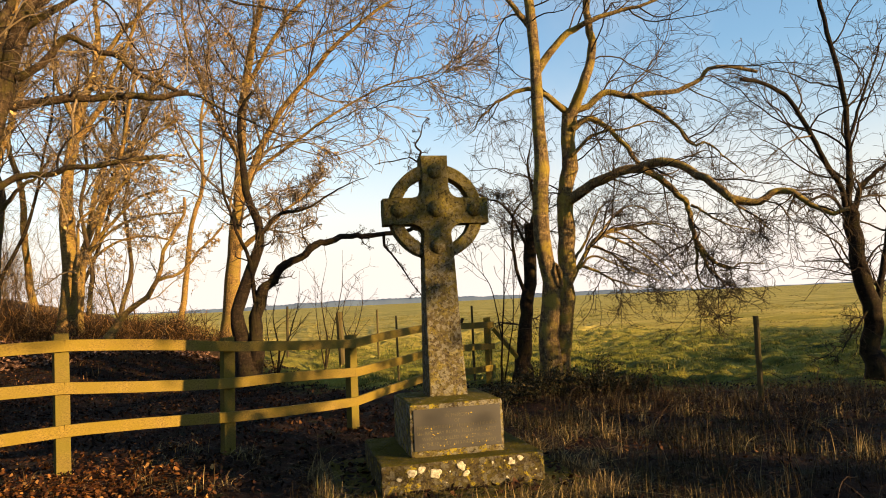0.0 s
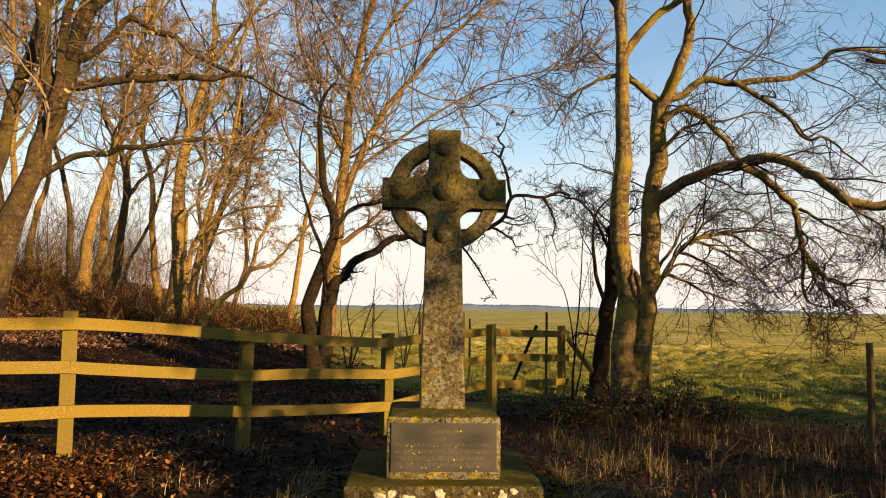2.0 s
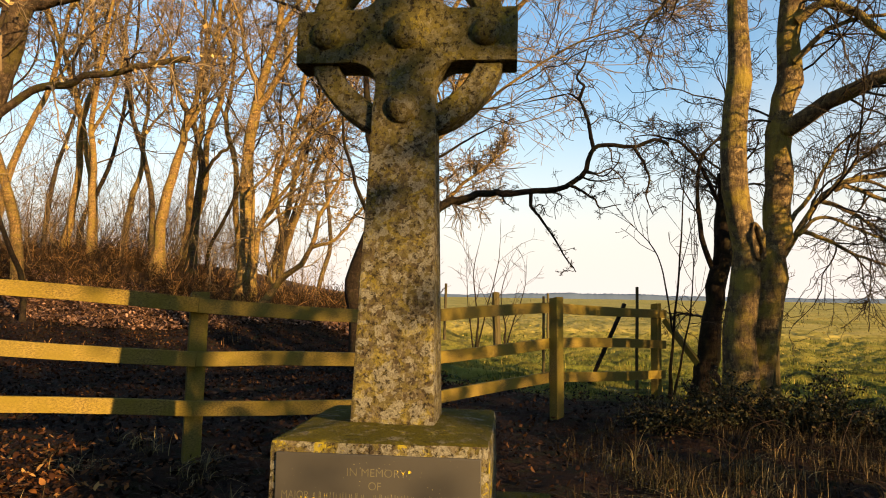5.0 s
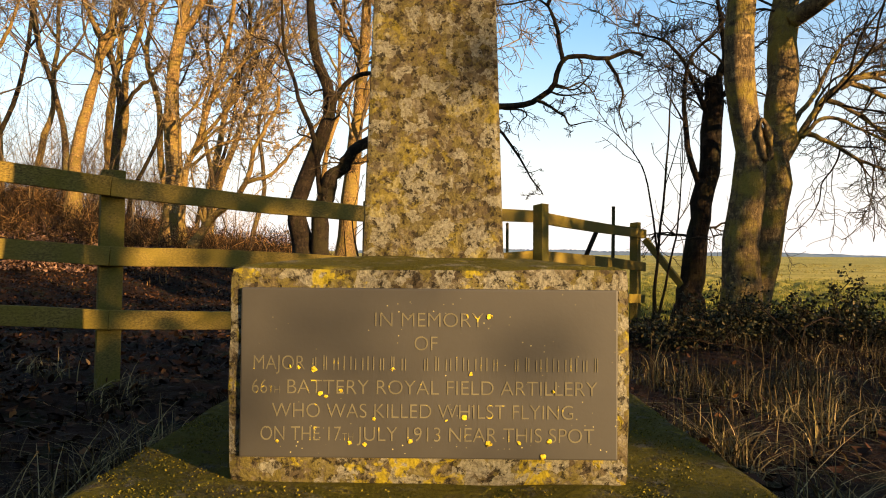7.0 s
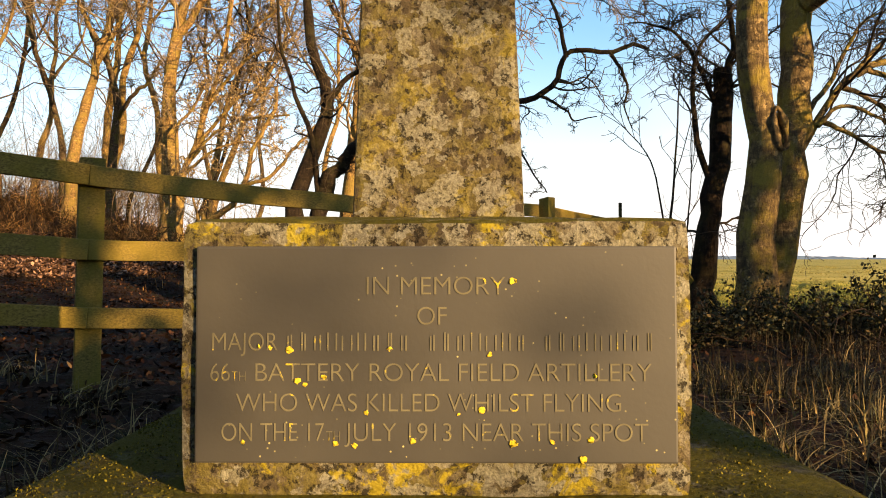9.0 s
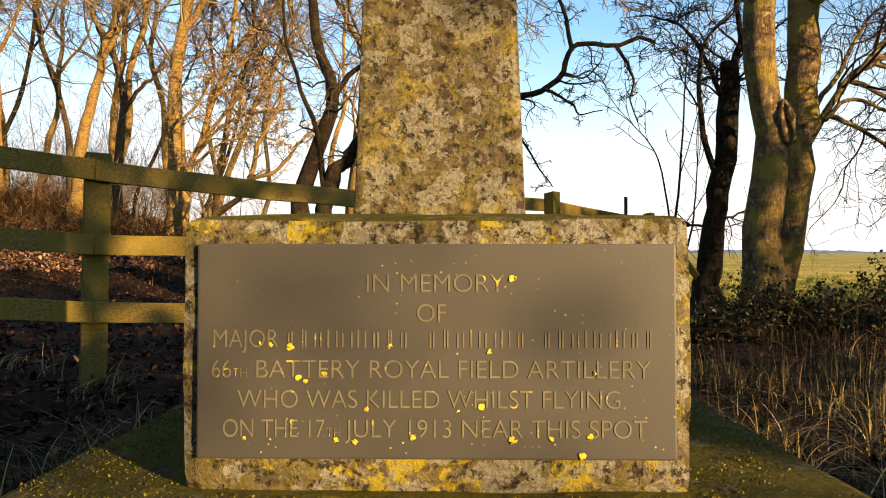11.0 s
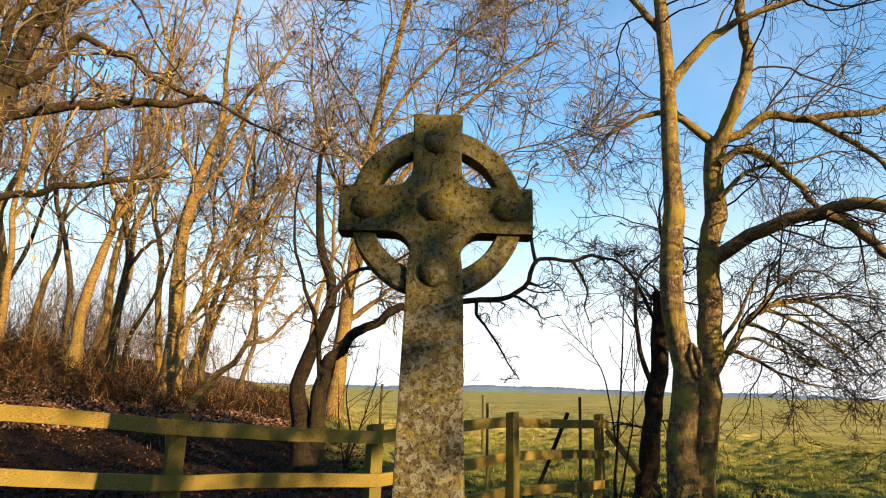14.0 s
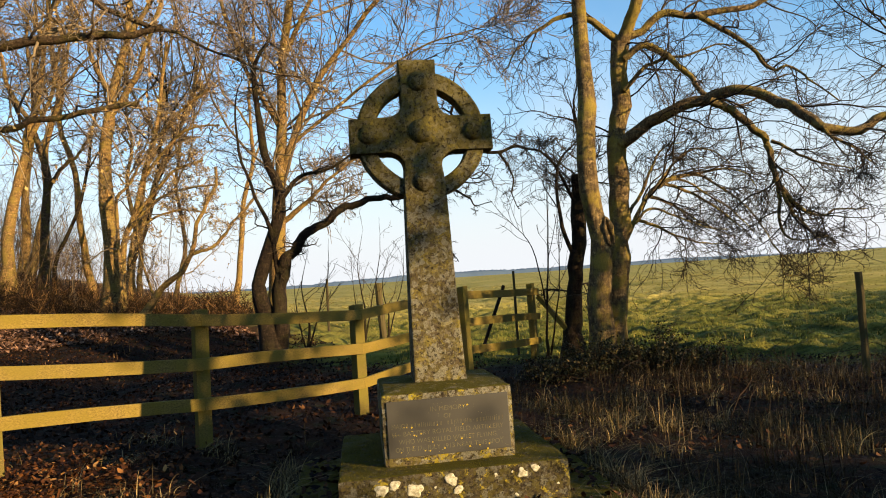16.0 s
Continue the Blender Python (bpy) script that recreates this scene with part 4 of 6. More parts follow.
# the low fan of wiry branches
ash_fan = [
    bough(4.7, 4.9, 0.034, 0.02, (3.06, 1.55), (3.29, 1.92), (3.47, 2.18), (3.68, 2.34), (3.93, 2.43), (4.23, 2.42), (4.41, 2.35), (4.65, 2.19), (4.91, 1.98), (5.12, 1.72), (5.27, 1.44)),
    bough(4.9, 4.9, 0.014, 0.016, (5.27, 1.44), (5.40, 1.25), (5.39, 1.03), (5.62, 0.98), (5.86, 1.17), (6.03, 1.37)),
    bough(4.7, 5.0, 0.026, 0.018, (3.47, 2.16), (3.76, 2.08), (4.09, 1.89), (4.43, 1.71), (4.77, 1.58)),
    bough(4.68, 5.0, 0.026, 0.018, (3.26, 1.86), (3.56, 1.77), (3.89, 1.62), (4.26, 1.51), (4.61, 1.49)),
    bough(4.73, 4.8, 0.026, 0.018, (3.69, 2.33), (4.02, 2.21), (4.40, 1.99), (4.71, 1.74), (4.90, 1.56)),
    bough(4.75, 5.0, 0.026, 0.018, (3.93, 2.41), (4.33, 2.47), (4.67, 2.51), (5.01, 2.44), (5.19, 2.23)),
    bough(4.65, 4.9, 0.026, 0.018, (3.10, 1.87), (3.40, 2.27), (3.59, 2.58), (3.81, 2.83), (4.15, 2.92)),
    bough(4.7, 5.0, 0.022, 0.018, (3.52, 2.21), (3.86, 2.58), (4.21, 2.79), (4.55, 2.76), (4.86, 2.58)),
    bough(4.72, 4.6, 0.022, 0.018, (3.61, 2.27), (3.89, 2.38), (4.25, 2.15), (4.56, 1.92), (4.83, 1.59)),
    bough(4.67, 4.75, 0.022, 0.018, (3.23, 1.81), (3.46, 2.00), (3.81, 1.89), (4.19, 1.73), (4.57, 1.67))]
make_tree("ash_tree", (2.75, 4.6, 0.0), ash_stems + ash_top + ash_upper + ash_sweep + ash_fan,
          [dict(HERO[0], count=7, n=14, wander=0.2, length=0.6, spread=46, thick=0.5, cap=0.013, least=0.0042, span=(0.75, 1.8), rise=-0.01),
           dict(HERO[1], count=7, n=10, wander=0.26, length=0.5, spread=46, thick=0.55, least=0.0032, span=(0.38, 0.85), rise=-0.012),
           dict(HERO[2], count=6, n=6, wander=0.3, length=0.5, spread=44, least=0.0024, span=(0.16, 0.42))],
          11, BARK, TWIG, "twin-stemmed bare ash tree with mossy grey bark by the fence", crown_u0=0.62)


def build_scar():
    """A healed wound: an upright oval rim round a hollow."""
    ash = [o for o in scene.objects if o.name == "ash_tree"][0]
    bm = bmesh.new()
    N, K, rows = 40, 10, []
    for i in range(N):
        a = 2 * math.pi * i / N
        mid = Vector((0.05 * math.cos(a) * (1 - 0.25 * math.sin(a)), 0, 0.17 * math.sin(a)))
        out = Vector((math.cos(a), 0, 0.6 * math.sin(a))).normalized()
        r = 0.021 + 0.006 * math.sin(2 * a + 1) + 0.005 * math.sin(5 * a)
        rows.append([bm.verts.new(mid + out * r * math.cos(b) + Vector((0, -1.1 * r * math.sin(b), 0))) for b in (2 * math.pi * k / K for k in range(K))])
    for i in range(N):
        for k in range(K):
            bm.faces.new((rows[i][k], rows[(i + 1) % N][k], rows[(i + 1) % N][(k + 1) % K], rows[i][(k + 1) % K]))
    bmesh.ops.recalc_face_normals(bm, faces=bm.faces[:])
    for v in bm.verts:
        v.co += noise.noise_vector(v.co * 14) * 0.01
    bm.transform(Matrix.Translation((2.69, 4.235, 1.7)) @ Matrix.Rotation(radians(-8), 4, "Y") @ Matrix.Rotation(radians(14), 4, "Z"))
    part("scar", bm, BARK, ash, "healed oval wound with a swollen rim", smooth=True)


build_scar()

# dark snapped trunk beside it
make_tree("broken_tree", (2.62, 5.9, 0.05), [
    ([(2.64, 5.9, 0.0), (2.68, 5.9, 0.5), (2.78, 5.9, 1.25), (2.88, 5.9, 2.1), (2.91, 5.9, 2.68)], 0.13, 0.1),
    ([(2.79, 5.9, 1.42), (2.62, 5.82, 1.85), (2.55, 5.8, 2.32), (2.58, 5.8, 2.77), (2.72, 5.8, 3.0), (2.93, 5.8, 3.24), (2.8, 5.7, 3.9)], 0.04, 0.012),
    ([(2.9, 5.9, 2.5), (3.05, 5.95, 3.0), (3.0, 6.0, 3.7), (3.15, 6.0, 4.6)], 0.05, 0.012),
    ([(2.84, 5.9, 2.3), (2.5, 5.8, 2.9), (2.1, 5.7, 3.1), (1.7, 5.6, 3.05)], 0.03, 0.008),
], HERO[:2] + [dict(HERO[2], count=6)], 12, BARK_DARK, TWIG, "dark snapped tree trunk with wiry regrowth behind the fence", crown_u0=0.35)

THIN = [dict(count=5, n=6, length=0.35, spread=40, rise=0.03, wander=0.14, thick=0.6, sides=3, least=0.004),
        dict(count=4, n=4, length=0.4, spread=40, rise=0.02, wander=0.16, thick=0.6, sides=3, least=0.0028)]
make_tree("sapling", (2.19, 5.6, 0.0), [
    ([(2.17, 5.6, 0.0), (2.19, 5.6, 0.5), (2.29, 5.6, 1.58), (2.36, 5.6, 2.58), (2.39, 5.6, 3.3)], 0.022, 0.006),
    ([(2.21, 5.6, 0.8), (2.08, 5.6, 1.58), (1.8, 5.6, 1.99), (1.3, 5.6, 2.3)], 0.012, 0.004),
    ([(2.22, 5.6, 0.1), (2.4, 5.5, 1.2), (2.45, 5.5, 2.3)], 0.016, 0.005)], THIN, 13, BARK_DARK, TWIG, "thin bare sapling stems by the end of the fence")

for k, (x, y, h) in enumerate(((-1.42, 9.2, 2.0), (-0.35, 11.5, 2.6), (0.2, 12.3, 2.0))):
    g = float(terrain(x, y))
    make_tree("sapling", (x, y, g), [
        ([(x, y, g - 0.05), (x + 0.05, y, g + 0.3 * h), (x - 0.05, y, g + 0.65 * h), (x + 0.12, y, g + h)], 0.03, 0.006),
        ([(x, y, g), (x + 0.2, y, g + 0.35 * h), (x + 0.45, y, g + 0.75 * h), (x + 0.5, y, g + 1.1 * h)], 0.022, 0.006),
        ([(x, y, g), (x - 0.15, y, g + 0.4 * h), (x - 0.2, y, g + 0.8 * h)], 0.02, 0.006)], THIN, 70 + k, BARK_DARK, TWIG, "thin many-stemmed bare sapling at the pasture edge", crown_u0=0.3)

# dark forked elder and the sunlit tree behind it
make_tree("elder_tree", (-1.85, 8.0, 0.2), [
    ([(-1.9, 8.0, 0.1), (-1.95, 8.0, 0.74), (-2.05, 8.0, 1.13), (-2.01, 8.0, 1.62), (-1.8, 8.0, 2.26), (-1.64, 8.0, 2.81), (-1.81, 8.0, 3.37), (-1.93, 8.0, 4.14), (-1.93, 8.0, 5.05), (-1.7, 8.0, 5.6)], 0.185, 0.03),
    ([(-1.8, 8.0, 0.15), (-1.76, 8.0, 0.75), (-1.7, 8.0, 1.53), (-1.55, 7.97, 1.85), (-1.38, 7.95, 2.06)], 0.155, 0.085),
    ([(-1.43, 7.95, 2.02), (-1.15, 7.92, 2.3), (-0.9, 7.9, 2.4), (-0.66, 7.9, 2.62), (-0.36, 7.9, 2.7), (0.0, 7.85, 2.79), (0.24, 7.8, 2.75)], 0.085, 0.05),
    bough(7.8, 7.6, 0.05, 0.026, (0.22, 2.75), (0.58, 2.78), (0.93, 2.79), (1.21, 2.88), (1.43, 3.04), (1.5, 3.27), (1.61, 3.44), (1.83, 3.44), (2.15, 3.42), (2.43, 3.52), (2.64, 3.45)),
    bough(7.7, 7.7, 0.034, 0.018, (1.58, 3.38), (1.51, 3.73), (1.44, 3.99), (1.36, 4.16), (1.21, 4.25), (0.93, 4.2), (0.53, 4.12)),
    bough(7.7, 7.6, 0.028, 0.016, (1.36, 4.16), (1.43, 4.36), (1.33, 4.49), (1.44, 4.69), (1.49, 4.9), (1.59, 5.02)),
    bough(7.8, 7.7, 0.034, 0.018, (0.66, 2.79), (0.67, 2.57), (0.79, 2.4), (0.97, 2.12), (1.14, 1.84), (1.32, 1.58)),
    bough(7.7, 7.6, 0.028, 0.016, (1.21, 2.88), (1.37, 2.79), (1.57, 2.66), (1.66, 2.53), (1.96, 2.57)),
    bough(7.65, 7.5, 0.028, 0.016, (2.15, 3.42), (2.27, 3.21), (2.36, 2.95), (2.3, 2.7), (2.39, 2.4)),
    ([(-1.7, 8.0, 2.7), (-1.3, 7.9, 3.2), (-0.7, 7.8, 3.35), (-0.1, 7.8, 3.7), (0.4, 7.7, 3.9)], 0.05, 0.01),
    ([(-1.72, 8.0, 1.4), (-1.85, 7.9, 2.4), (-2.2, 7.9, 3.4), (-2.3, 7.9, 4.4), (-2.15, 7.9, 5.0)], 0.05, 0.015),
], [dict(HERO[0], count=6, length=0.3, wander=0.35), dict(HERO[1], count=6, wander=0.4), dict(HERO[2], count=6, wander=0.4)], 14, BARK_DARK, TWIG, "dark crooked forked elder with drooping bare branches", crown_u0=0.45)

K = 1.9
make_tree("slender_tree", (-3.35, 20.3, 0.6), [
    (farther([(-1.78, 9.2, 0.8), (-1.75, 9.2, 0.95), (-1.67, 9.2, 2.14), (-1.6, 9.2, 2.95), (-1.53, 9.2, 3.57), (-1.48, 9.2, 4.42), (-1.42, 9.2, 5.4), (-1.26, 9.2, 6.43), (-1.08, 9.2, 7.26), (-0.79, 9.2, 8.37), (-0.5, 9.2, 9.8)], K), 0.34, 0.07),
    (farther([(-1.54, 9.2, 3.36), (-1.07, 9.1, 4.64), (-0.58, 9.0, 5.43), (0.68, 8.8, 6.84), (2.1, 8.6, 7.83)], K), 0.17, 0.04),
    (farther([(-1.58, 9.2, 2.6), (-1.0, 9.1, 3.02), (-0.6, 9.0, 3.39), (0.1, 8.9, 3.9)], K), 0.11, 0.03),
    (farther([(-1.5, 9.2, 4.4), (-2.0, 9.0, 5.4), (-2.4, 8.9, 6.7), (-2.5, 8.9, 8.2)], K), 0.1, 0.03),
    (farther([(-1.4, 9.2, 5.6), (-0.7, 9.1, 6.9), (0.3, 9.0, 8.1), (1.3, 9.0, 9.0)], K), 0.1, 0.03),
    (farther([(-1.5, 9.2, 3.9), (-0.4, 9.0, 4.7), (0.8, 8.8, 5.5), (1.9, 8.7, 5.9), (2.8, 8.6, 6.0)], K), 0.08, 0.02),
], [dict(HERO[0], count=16, n=10, length=0.42, rise=0.03, wander=0.17, least=0.018, cap=0.05), dict(HERO[1], count=10, n=7, length=0.45, wander=0.2, rise=-0.02, least=0.012), dict(HERO[2], count=9, n=4, length=0.45, wander=0.25, rise=-0.03, least=0.009)], 15, BARK_WARM, TWIG_WARM,
    "slender sunlit bare tree with a wide twiggy crown", leaves=5000, crown_u0=0.22)

# large tree at the near edge of the wood
make_tree("beech_tree", (-5.0, 3.5, 0.0), [
    ([(-5.05, 3.5, -0.1), (-4.98, 3.5, 1.0), (-4.85, 3.5, 2.08), (-4.6, 3.5, 2.83), (-4.41, 3.5, 3.6), (-4.25, 3.5, 4.3), (-4.08, 3.5, 4.99), (-3.92, 3.5, 5.61), (-3.6, 3.5, 7.2)], 0.17, 0.06),
    ([(-4.42, 3.5, 3.55), (-4.64, 3.5, 4.57), (-4.72, 3.5, 5.59), (-4.9, 3.5, 7.0)], 0.1, 0.04),
    bough(3.5, 3.3, 0.058, 0.034, (-4.34, 3.84), (-3.85, 3.93), (-3.45, 3.95), (-3.11, 3.97), (-2.65, 3.97), (-2.24, 4.02)),
    bough(3.33, 3.2, 0.022, 0.018, (-2.46, 3.98), (-2.19, 3.99), (-1.98, 3.89), (-1.79, 3.76), (-1.53, 3.65), (-1.18, 3.49), (-0.86, 3.42)),
    bough(3.5, 3.3, 0.042, 0.026, (-4.56, 2.76), (-4.16, 3.02), (-3.93, 3.06), (-3.69, 3.08), (-3.52, 3.14), (-3.19, 3.16), (-2.87, 3.2), (-2.51, 3.23)),
    bough(3.5, 3.3, 0.048, 0.026, (-4.15, 4.2), (-3.89, 4.36), (-3.71, 4.6), (-3.61, 4.69), (-3.5, 4.69), (-3.37, 4.6), (-3.25, 4.51), (-3.06, 4.49), (-2.91, 4.34), (-2.77, 4.23), (-2.52, 4.11), (-2.37, 4.03)),
    ([(-4.1, 3.5, 4.8), (-3.3, 3.4, 5.3), (-2.5, 3.3, 5.4), (-1.5, 3.2, 5.1), (-0.7, 3.2, 5.0)], 0.05, 0.01),
    ([(-3.95, 3.5, 5.1), (-3.4, 3.4, 5.4), (-2.5, 3.3, 5.55), (-1.6, 3.3, 5.65), (-0.8, 3.3, 5.5)], 0.055, 0.012),
    ([(-5.25, 3.8, -0.1), (-5.35, 3.8, 1.2), (-5.2, 3.7, 2.6), (-4.95, 3.7, 3.9), (-4.6, 3.6, 5.2), (-4.3, 3.6, 7.0)], 0.12, 0.05),
    ([(-4.35, 3.5, 3.7), (-4.3, 3.4, 4.6), (-4.0, 3.3, 5.6), (-3.8, 3.3, 6.8)], 0.07, 0.03),
], [dict(HERO[0], count=8), dict(HERO[1], count=7), dict(HERO[2], count=5)], 16, BARK_SHADED, TWIG_WARM, "large leaning bare tree at the edge of the wood", leaves=900, crown_u0=0.35)

# tree at the field fence
make_tree("field_tree", (6.8, 3.0, 0.0), [
    bough(3.0, 3.0, 0.15, 0.088, (6.78, -0.2), (6.82, 0.42), (6.8, 1.02), (6.72, 1.61), (6.65, 2.06), (6.64, 2.42)),
    bough(3.0, 2.9, 0.05, 0.026, (6.64, 2.3), (6.67, 2.82), (6.71, 3.48), (6.7, 4.13), (6.56, 4.79), (6.45, 5.45), (6.38, 5.95)),
    bough(3.0, 2.8, 0.042, 0.026, (6.63, 2.18), (6.48, 2.74), (6.18, 3.22), (5.97, 3.61), (5.75, 3.92), (5.38, 4.14), (4.92, 4.2)),
    bough(3.0, 3.0, 0.05, 0.026, (6.68, 2.18), (6.84, 2.66), (7.11, 2.91), (7.48, 3.11)),
    bough(2.95, 2.9, 0.028, 0.018, (6.71, 3.4), (6.97, 3.98), (7.26, 4.56), (7.43, 4.98)),
    bough(3.0, 3.1, 0.055, 0.033, (6.81, 0.58), (7.09, 1.36), (7.37, 2.17), (7.67, 3.01)),
    bough(3.0, 2.8, 0.03, 0.018, (6.66, 2.2), (6.3, 2.6), (5.95, 2.55), (5.6, 2.35)),
    bough(3.0, 2.7, 0.02, 0.016, (6.8, 1.0), (6.6, 0.9), (6.2, 0.6), (6.0, 0.45)),
], [dict(HERO[0], count=8, length=0.5, wander=0.2), dict(HERO[1], count=7, length=0.5, wander=0.24), dict(HERO[2], count=5, length=0.5, wander=0.3)], 17, BARK_DARK, TWIG, "dark bare tree on the field fence line", crown_u0=0.5)

# the foremost trees of the wood, each with its own bends
FRONT = [dict(count=13, n=9, length=0.3, spread=50, rise=0.03, wander=0.34, thick=0.3, sides=4, least=0.011, cap=0.028),
         dict(count=8, n=6, length=0.42, spread=48, rise=0.0, wander=0.4, thick=0.5, sides=3, least=0.007),
         dict(count=5, n=3, length=0.38, spread=46, rise=0.0, wander=0.36, thick=0.6, sides=3, least=0.005)]


def front_tree(x, y, limbs, seed, bark, label, leaves=0, u0=0.3):
    return make_tree("woodland_tree", (x, y, float(terrain(x, y)) - 0.1), limbs, FRONT, seed, bark, TWIG_WARM, label, "trees of the wood", leaves, 0.05, crown_u0=u0)


front_tree(-7.5, 17.2, [
    bough(17.2, 17.2, 0.27, 0.03, (-7.52, 1.0), (-7.55, 3.0), (-7.62, 4.25), (-7.61, 5.34), (-7.5, 6.43), (-7.32, 7.54), (-7.08, 8.47), (-6.82, 9.4), (-6.72, 10.35), (-6.79, 11.3), (-6.62, 13.4), (-6.4, 16.5)),
    bough(17.2, 16.5, 0.11, 0.04, (-7.46, 6.9), (-6.84, 7.63), (-6.41, 8.35), (-6.24, 8.93), (-5.72, 9.87), (-5.3, 11.5)),
    bough(17.2, 17.8, 0.09, 0.03, (-7.3, 7.6), (-7.9, 8.6), (-8.2, 9.8), (-8.8, 11.2)),
    bough(17.2, 16.6, 0.09, 0.03, (-6.85, 9.3), (-6.0, 10.4), (-5.2, 11.2), (-4.3, 12.4))], 81, BARK_WARM, "stout orange-barked bare tree at the front of the wood", 500)
front_tree(-11.0, 18.5, [
    bough(18.5, 18.5, 0.2, 0.03, (-11.02, 1.9), (-10.95, 3.48), (-10.81, 4.62), (-10.57, 5.39), (-10.39, 6.16), (-10.29, 6.93), (-10.02, 7.52), (-9.92, 8.3), (-9.7, 9.48), (-9.51, 10.68), (-9.48, 12.5), (-9.2, 15.5)),
    bough(18.5, 18.0, 0.08, 0.03, (-10.3, 6.6), (-9.5, 7.9), (-9.2, 9.2), (-8.4, 10.4)),
    bough(18.5, 19.0, 0.08, 0.03, (-10.2, 7.2), (-10.9, 8.4), (-11.2, 9.8), (-11.9, 11.0))], 82, BARK_WARM, "bending bare tree with orange sunlit bark on the bank", 200)
front_tree(-10.6, 20.0, [
    bough(20.0, 20.0, 0.17, 0.03, (-10.63, 1.9), (-10.54, 3.84), (-10.48, 4.85), (-10.39, 5.67), (-10.61, 6.69), (-10.79, 7.52), (-10.64, 8.35), (-10.43, 9.61), (-10.6, 11.8), (-10.4, 14.5)),
    bough(20.0, 19.0, 0.08, 0.035, (-10.43, 5.3), (-9.75, 6.01), (-9.14, 6.34), (-8.64, 6.9)),
    bough(20.0, 20.4, 0.07, 0.03, (-10.7, 7.0), (-11.5, 8.4), (-11.9, 10.0))], 83, BARK_SHADED, "crooked brown bare tree on the bank", 0)
front_tree(-13.7, 19.0, [
    bough(19.0, 19.0, 0.15, 0.03, (-13.7, 1.9), (-13.73, 4.11), (-13.74, 5.47), (-13.93, 6.84), (-13.81, 8.43), (-13.64, 10.25), (-13.3, 12.0), (-13.1, 14.5)),
    bough(19.0, 18.6, 0.07, 0.03, (-13.9, 6.7), (-13.1, 8.0), (-12.6, 9.6))], 84, BARK_WARM, "slim pale-barked bare tree on the bank", 0)
front_tree(-7.1, 16.8, [
    bough(16.8, 16.8, 0.11, 0.045, (-7.15, 1.1), (-7.12, 2.27), (-6.98, 3.14), (-6.72, 3.85), (-6.5, 4.73), (-6.18, 5.62), (-6.0, 6.7), (-5.75, 7.97), (-5.6, 9.0)),
    bough(16.8, 16.2, 0.06, 0.03, (-6.74, 3.8), (-6.0, 4.6), (-5.4, 5.1), (-4.6, 5.3)),
    bough(16.8, 16.2, 0.05, 0.03, (-6.45, 4.9), (-5.6, 5.9), (-4.9, 6.3), (-4.1, 6.3)),
    bough(16.8, 16.0, 0.05, 0.03, (-6.1, 6.0), (-5.1, 6.9), (-4.3, 7.3)),
    bough(16.8, 16.4, 0.045, 0.026, (-6.95, 3.2), (-6.2, 3.75), (-5.4, 3.95), (-4.6, 3.8)),
    bough(16.8, 16.3, 0.045, 0.026, (-6.85, 3.5), (-6.1, 4.25), (-5.2, 4.55), (-4.1, 4.6)),
    bough(16.6, 16.4, 0.055, 0.035, (-7.1, 1.1), (-7.12, 3.29), (-7.13, 3.98), (-7.07, 4.42), (-6.69, 4.77), (-6.38, 5.38))], 85, BARK_WARM, "golden leaning tree with withered leaves before the wood", 6500, 0.2)

# woodland behind: five kinds of trunk, set out along the bank
WOODY = [dict(count=12, n=7, length=0.3, spread=50, rise=0.04, wander=0.34, thick=0.3, sides=4, least=0.012, cap=0.03),
         dict(count=7, n=5, length=0.42, spread=48, rise=0.0, wander=0.38, thick=0.5, sides=3, least=0.008),
         dict(count=5, n=2, length=0.36, spread=44, rise=0.0, wander=0.3, thick=0.6, sides=3, least=0.005)]


def wood_tree(seed, h, r, lean, bark, leaves=0, levels=WOODY):
    rng = np.random.default_rng(seed)
    p, drift = [(0.0, 0.0, -0.3)], np.zeros(2)
    for k in range(1, 10):
        drift = 0.55 * drift + rng.normal(0, 0.2, 2)
        p.append((p[-1][0] + lean * h / 9 + drift[0], p[-1][1] + drift[1], h * k / 9))
    limbs = [(p, r, 0.035)]
    for k, s in ((4, 1), (5, -1), (6, 1), (7, -1)):
        a, turn, reach = p[k], rng.uniform(-0.6, 0.6), rng.uniform(0.9, 1.9)
        limbs.append(([a, (a[0] + 0.35 * reach * s, a[1] + 0.3 * turn, a[2] + 0.07 * h), (a[0] + 0.7 * reach * s, a[1] + turn, a[2] + rng.uniform(0.12, 0.2) * h),
                       (a[0] + reach * s * rng.uniform(0.7, 1.3), a[1] + turn, a[2] + rng.uniform(0.24, 0.34) * h)], r * rng.uniform(0.3, 0.5), 0.026))
    return make_tree("woodland_tree", (0, 0, 0), limbs, levels, seed, bark, TWIG_WARM, "tall bare woodland tree with warm sunlit bark on the bank",
                     "trees of the wood", leaves, 0.07, sides=7, crown_u0=0.3)


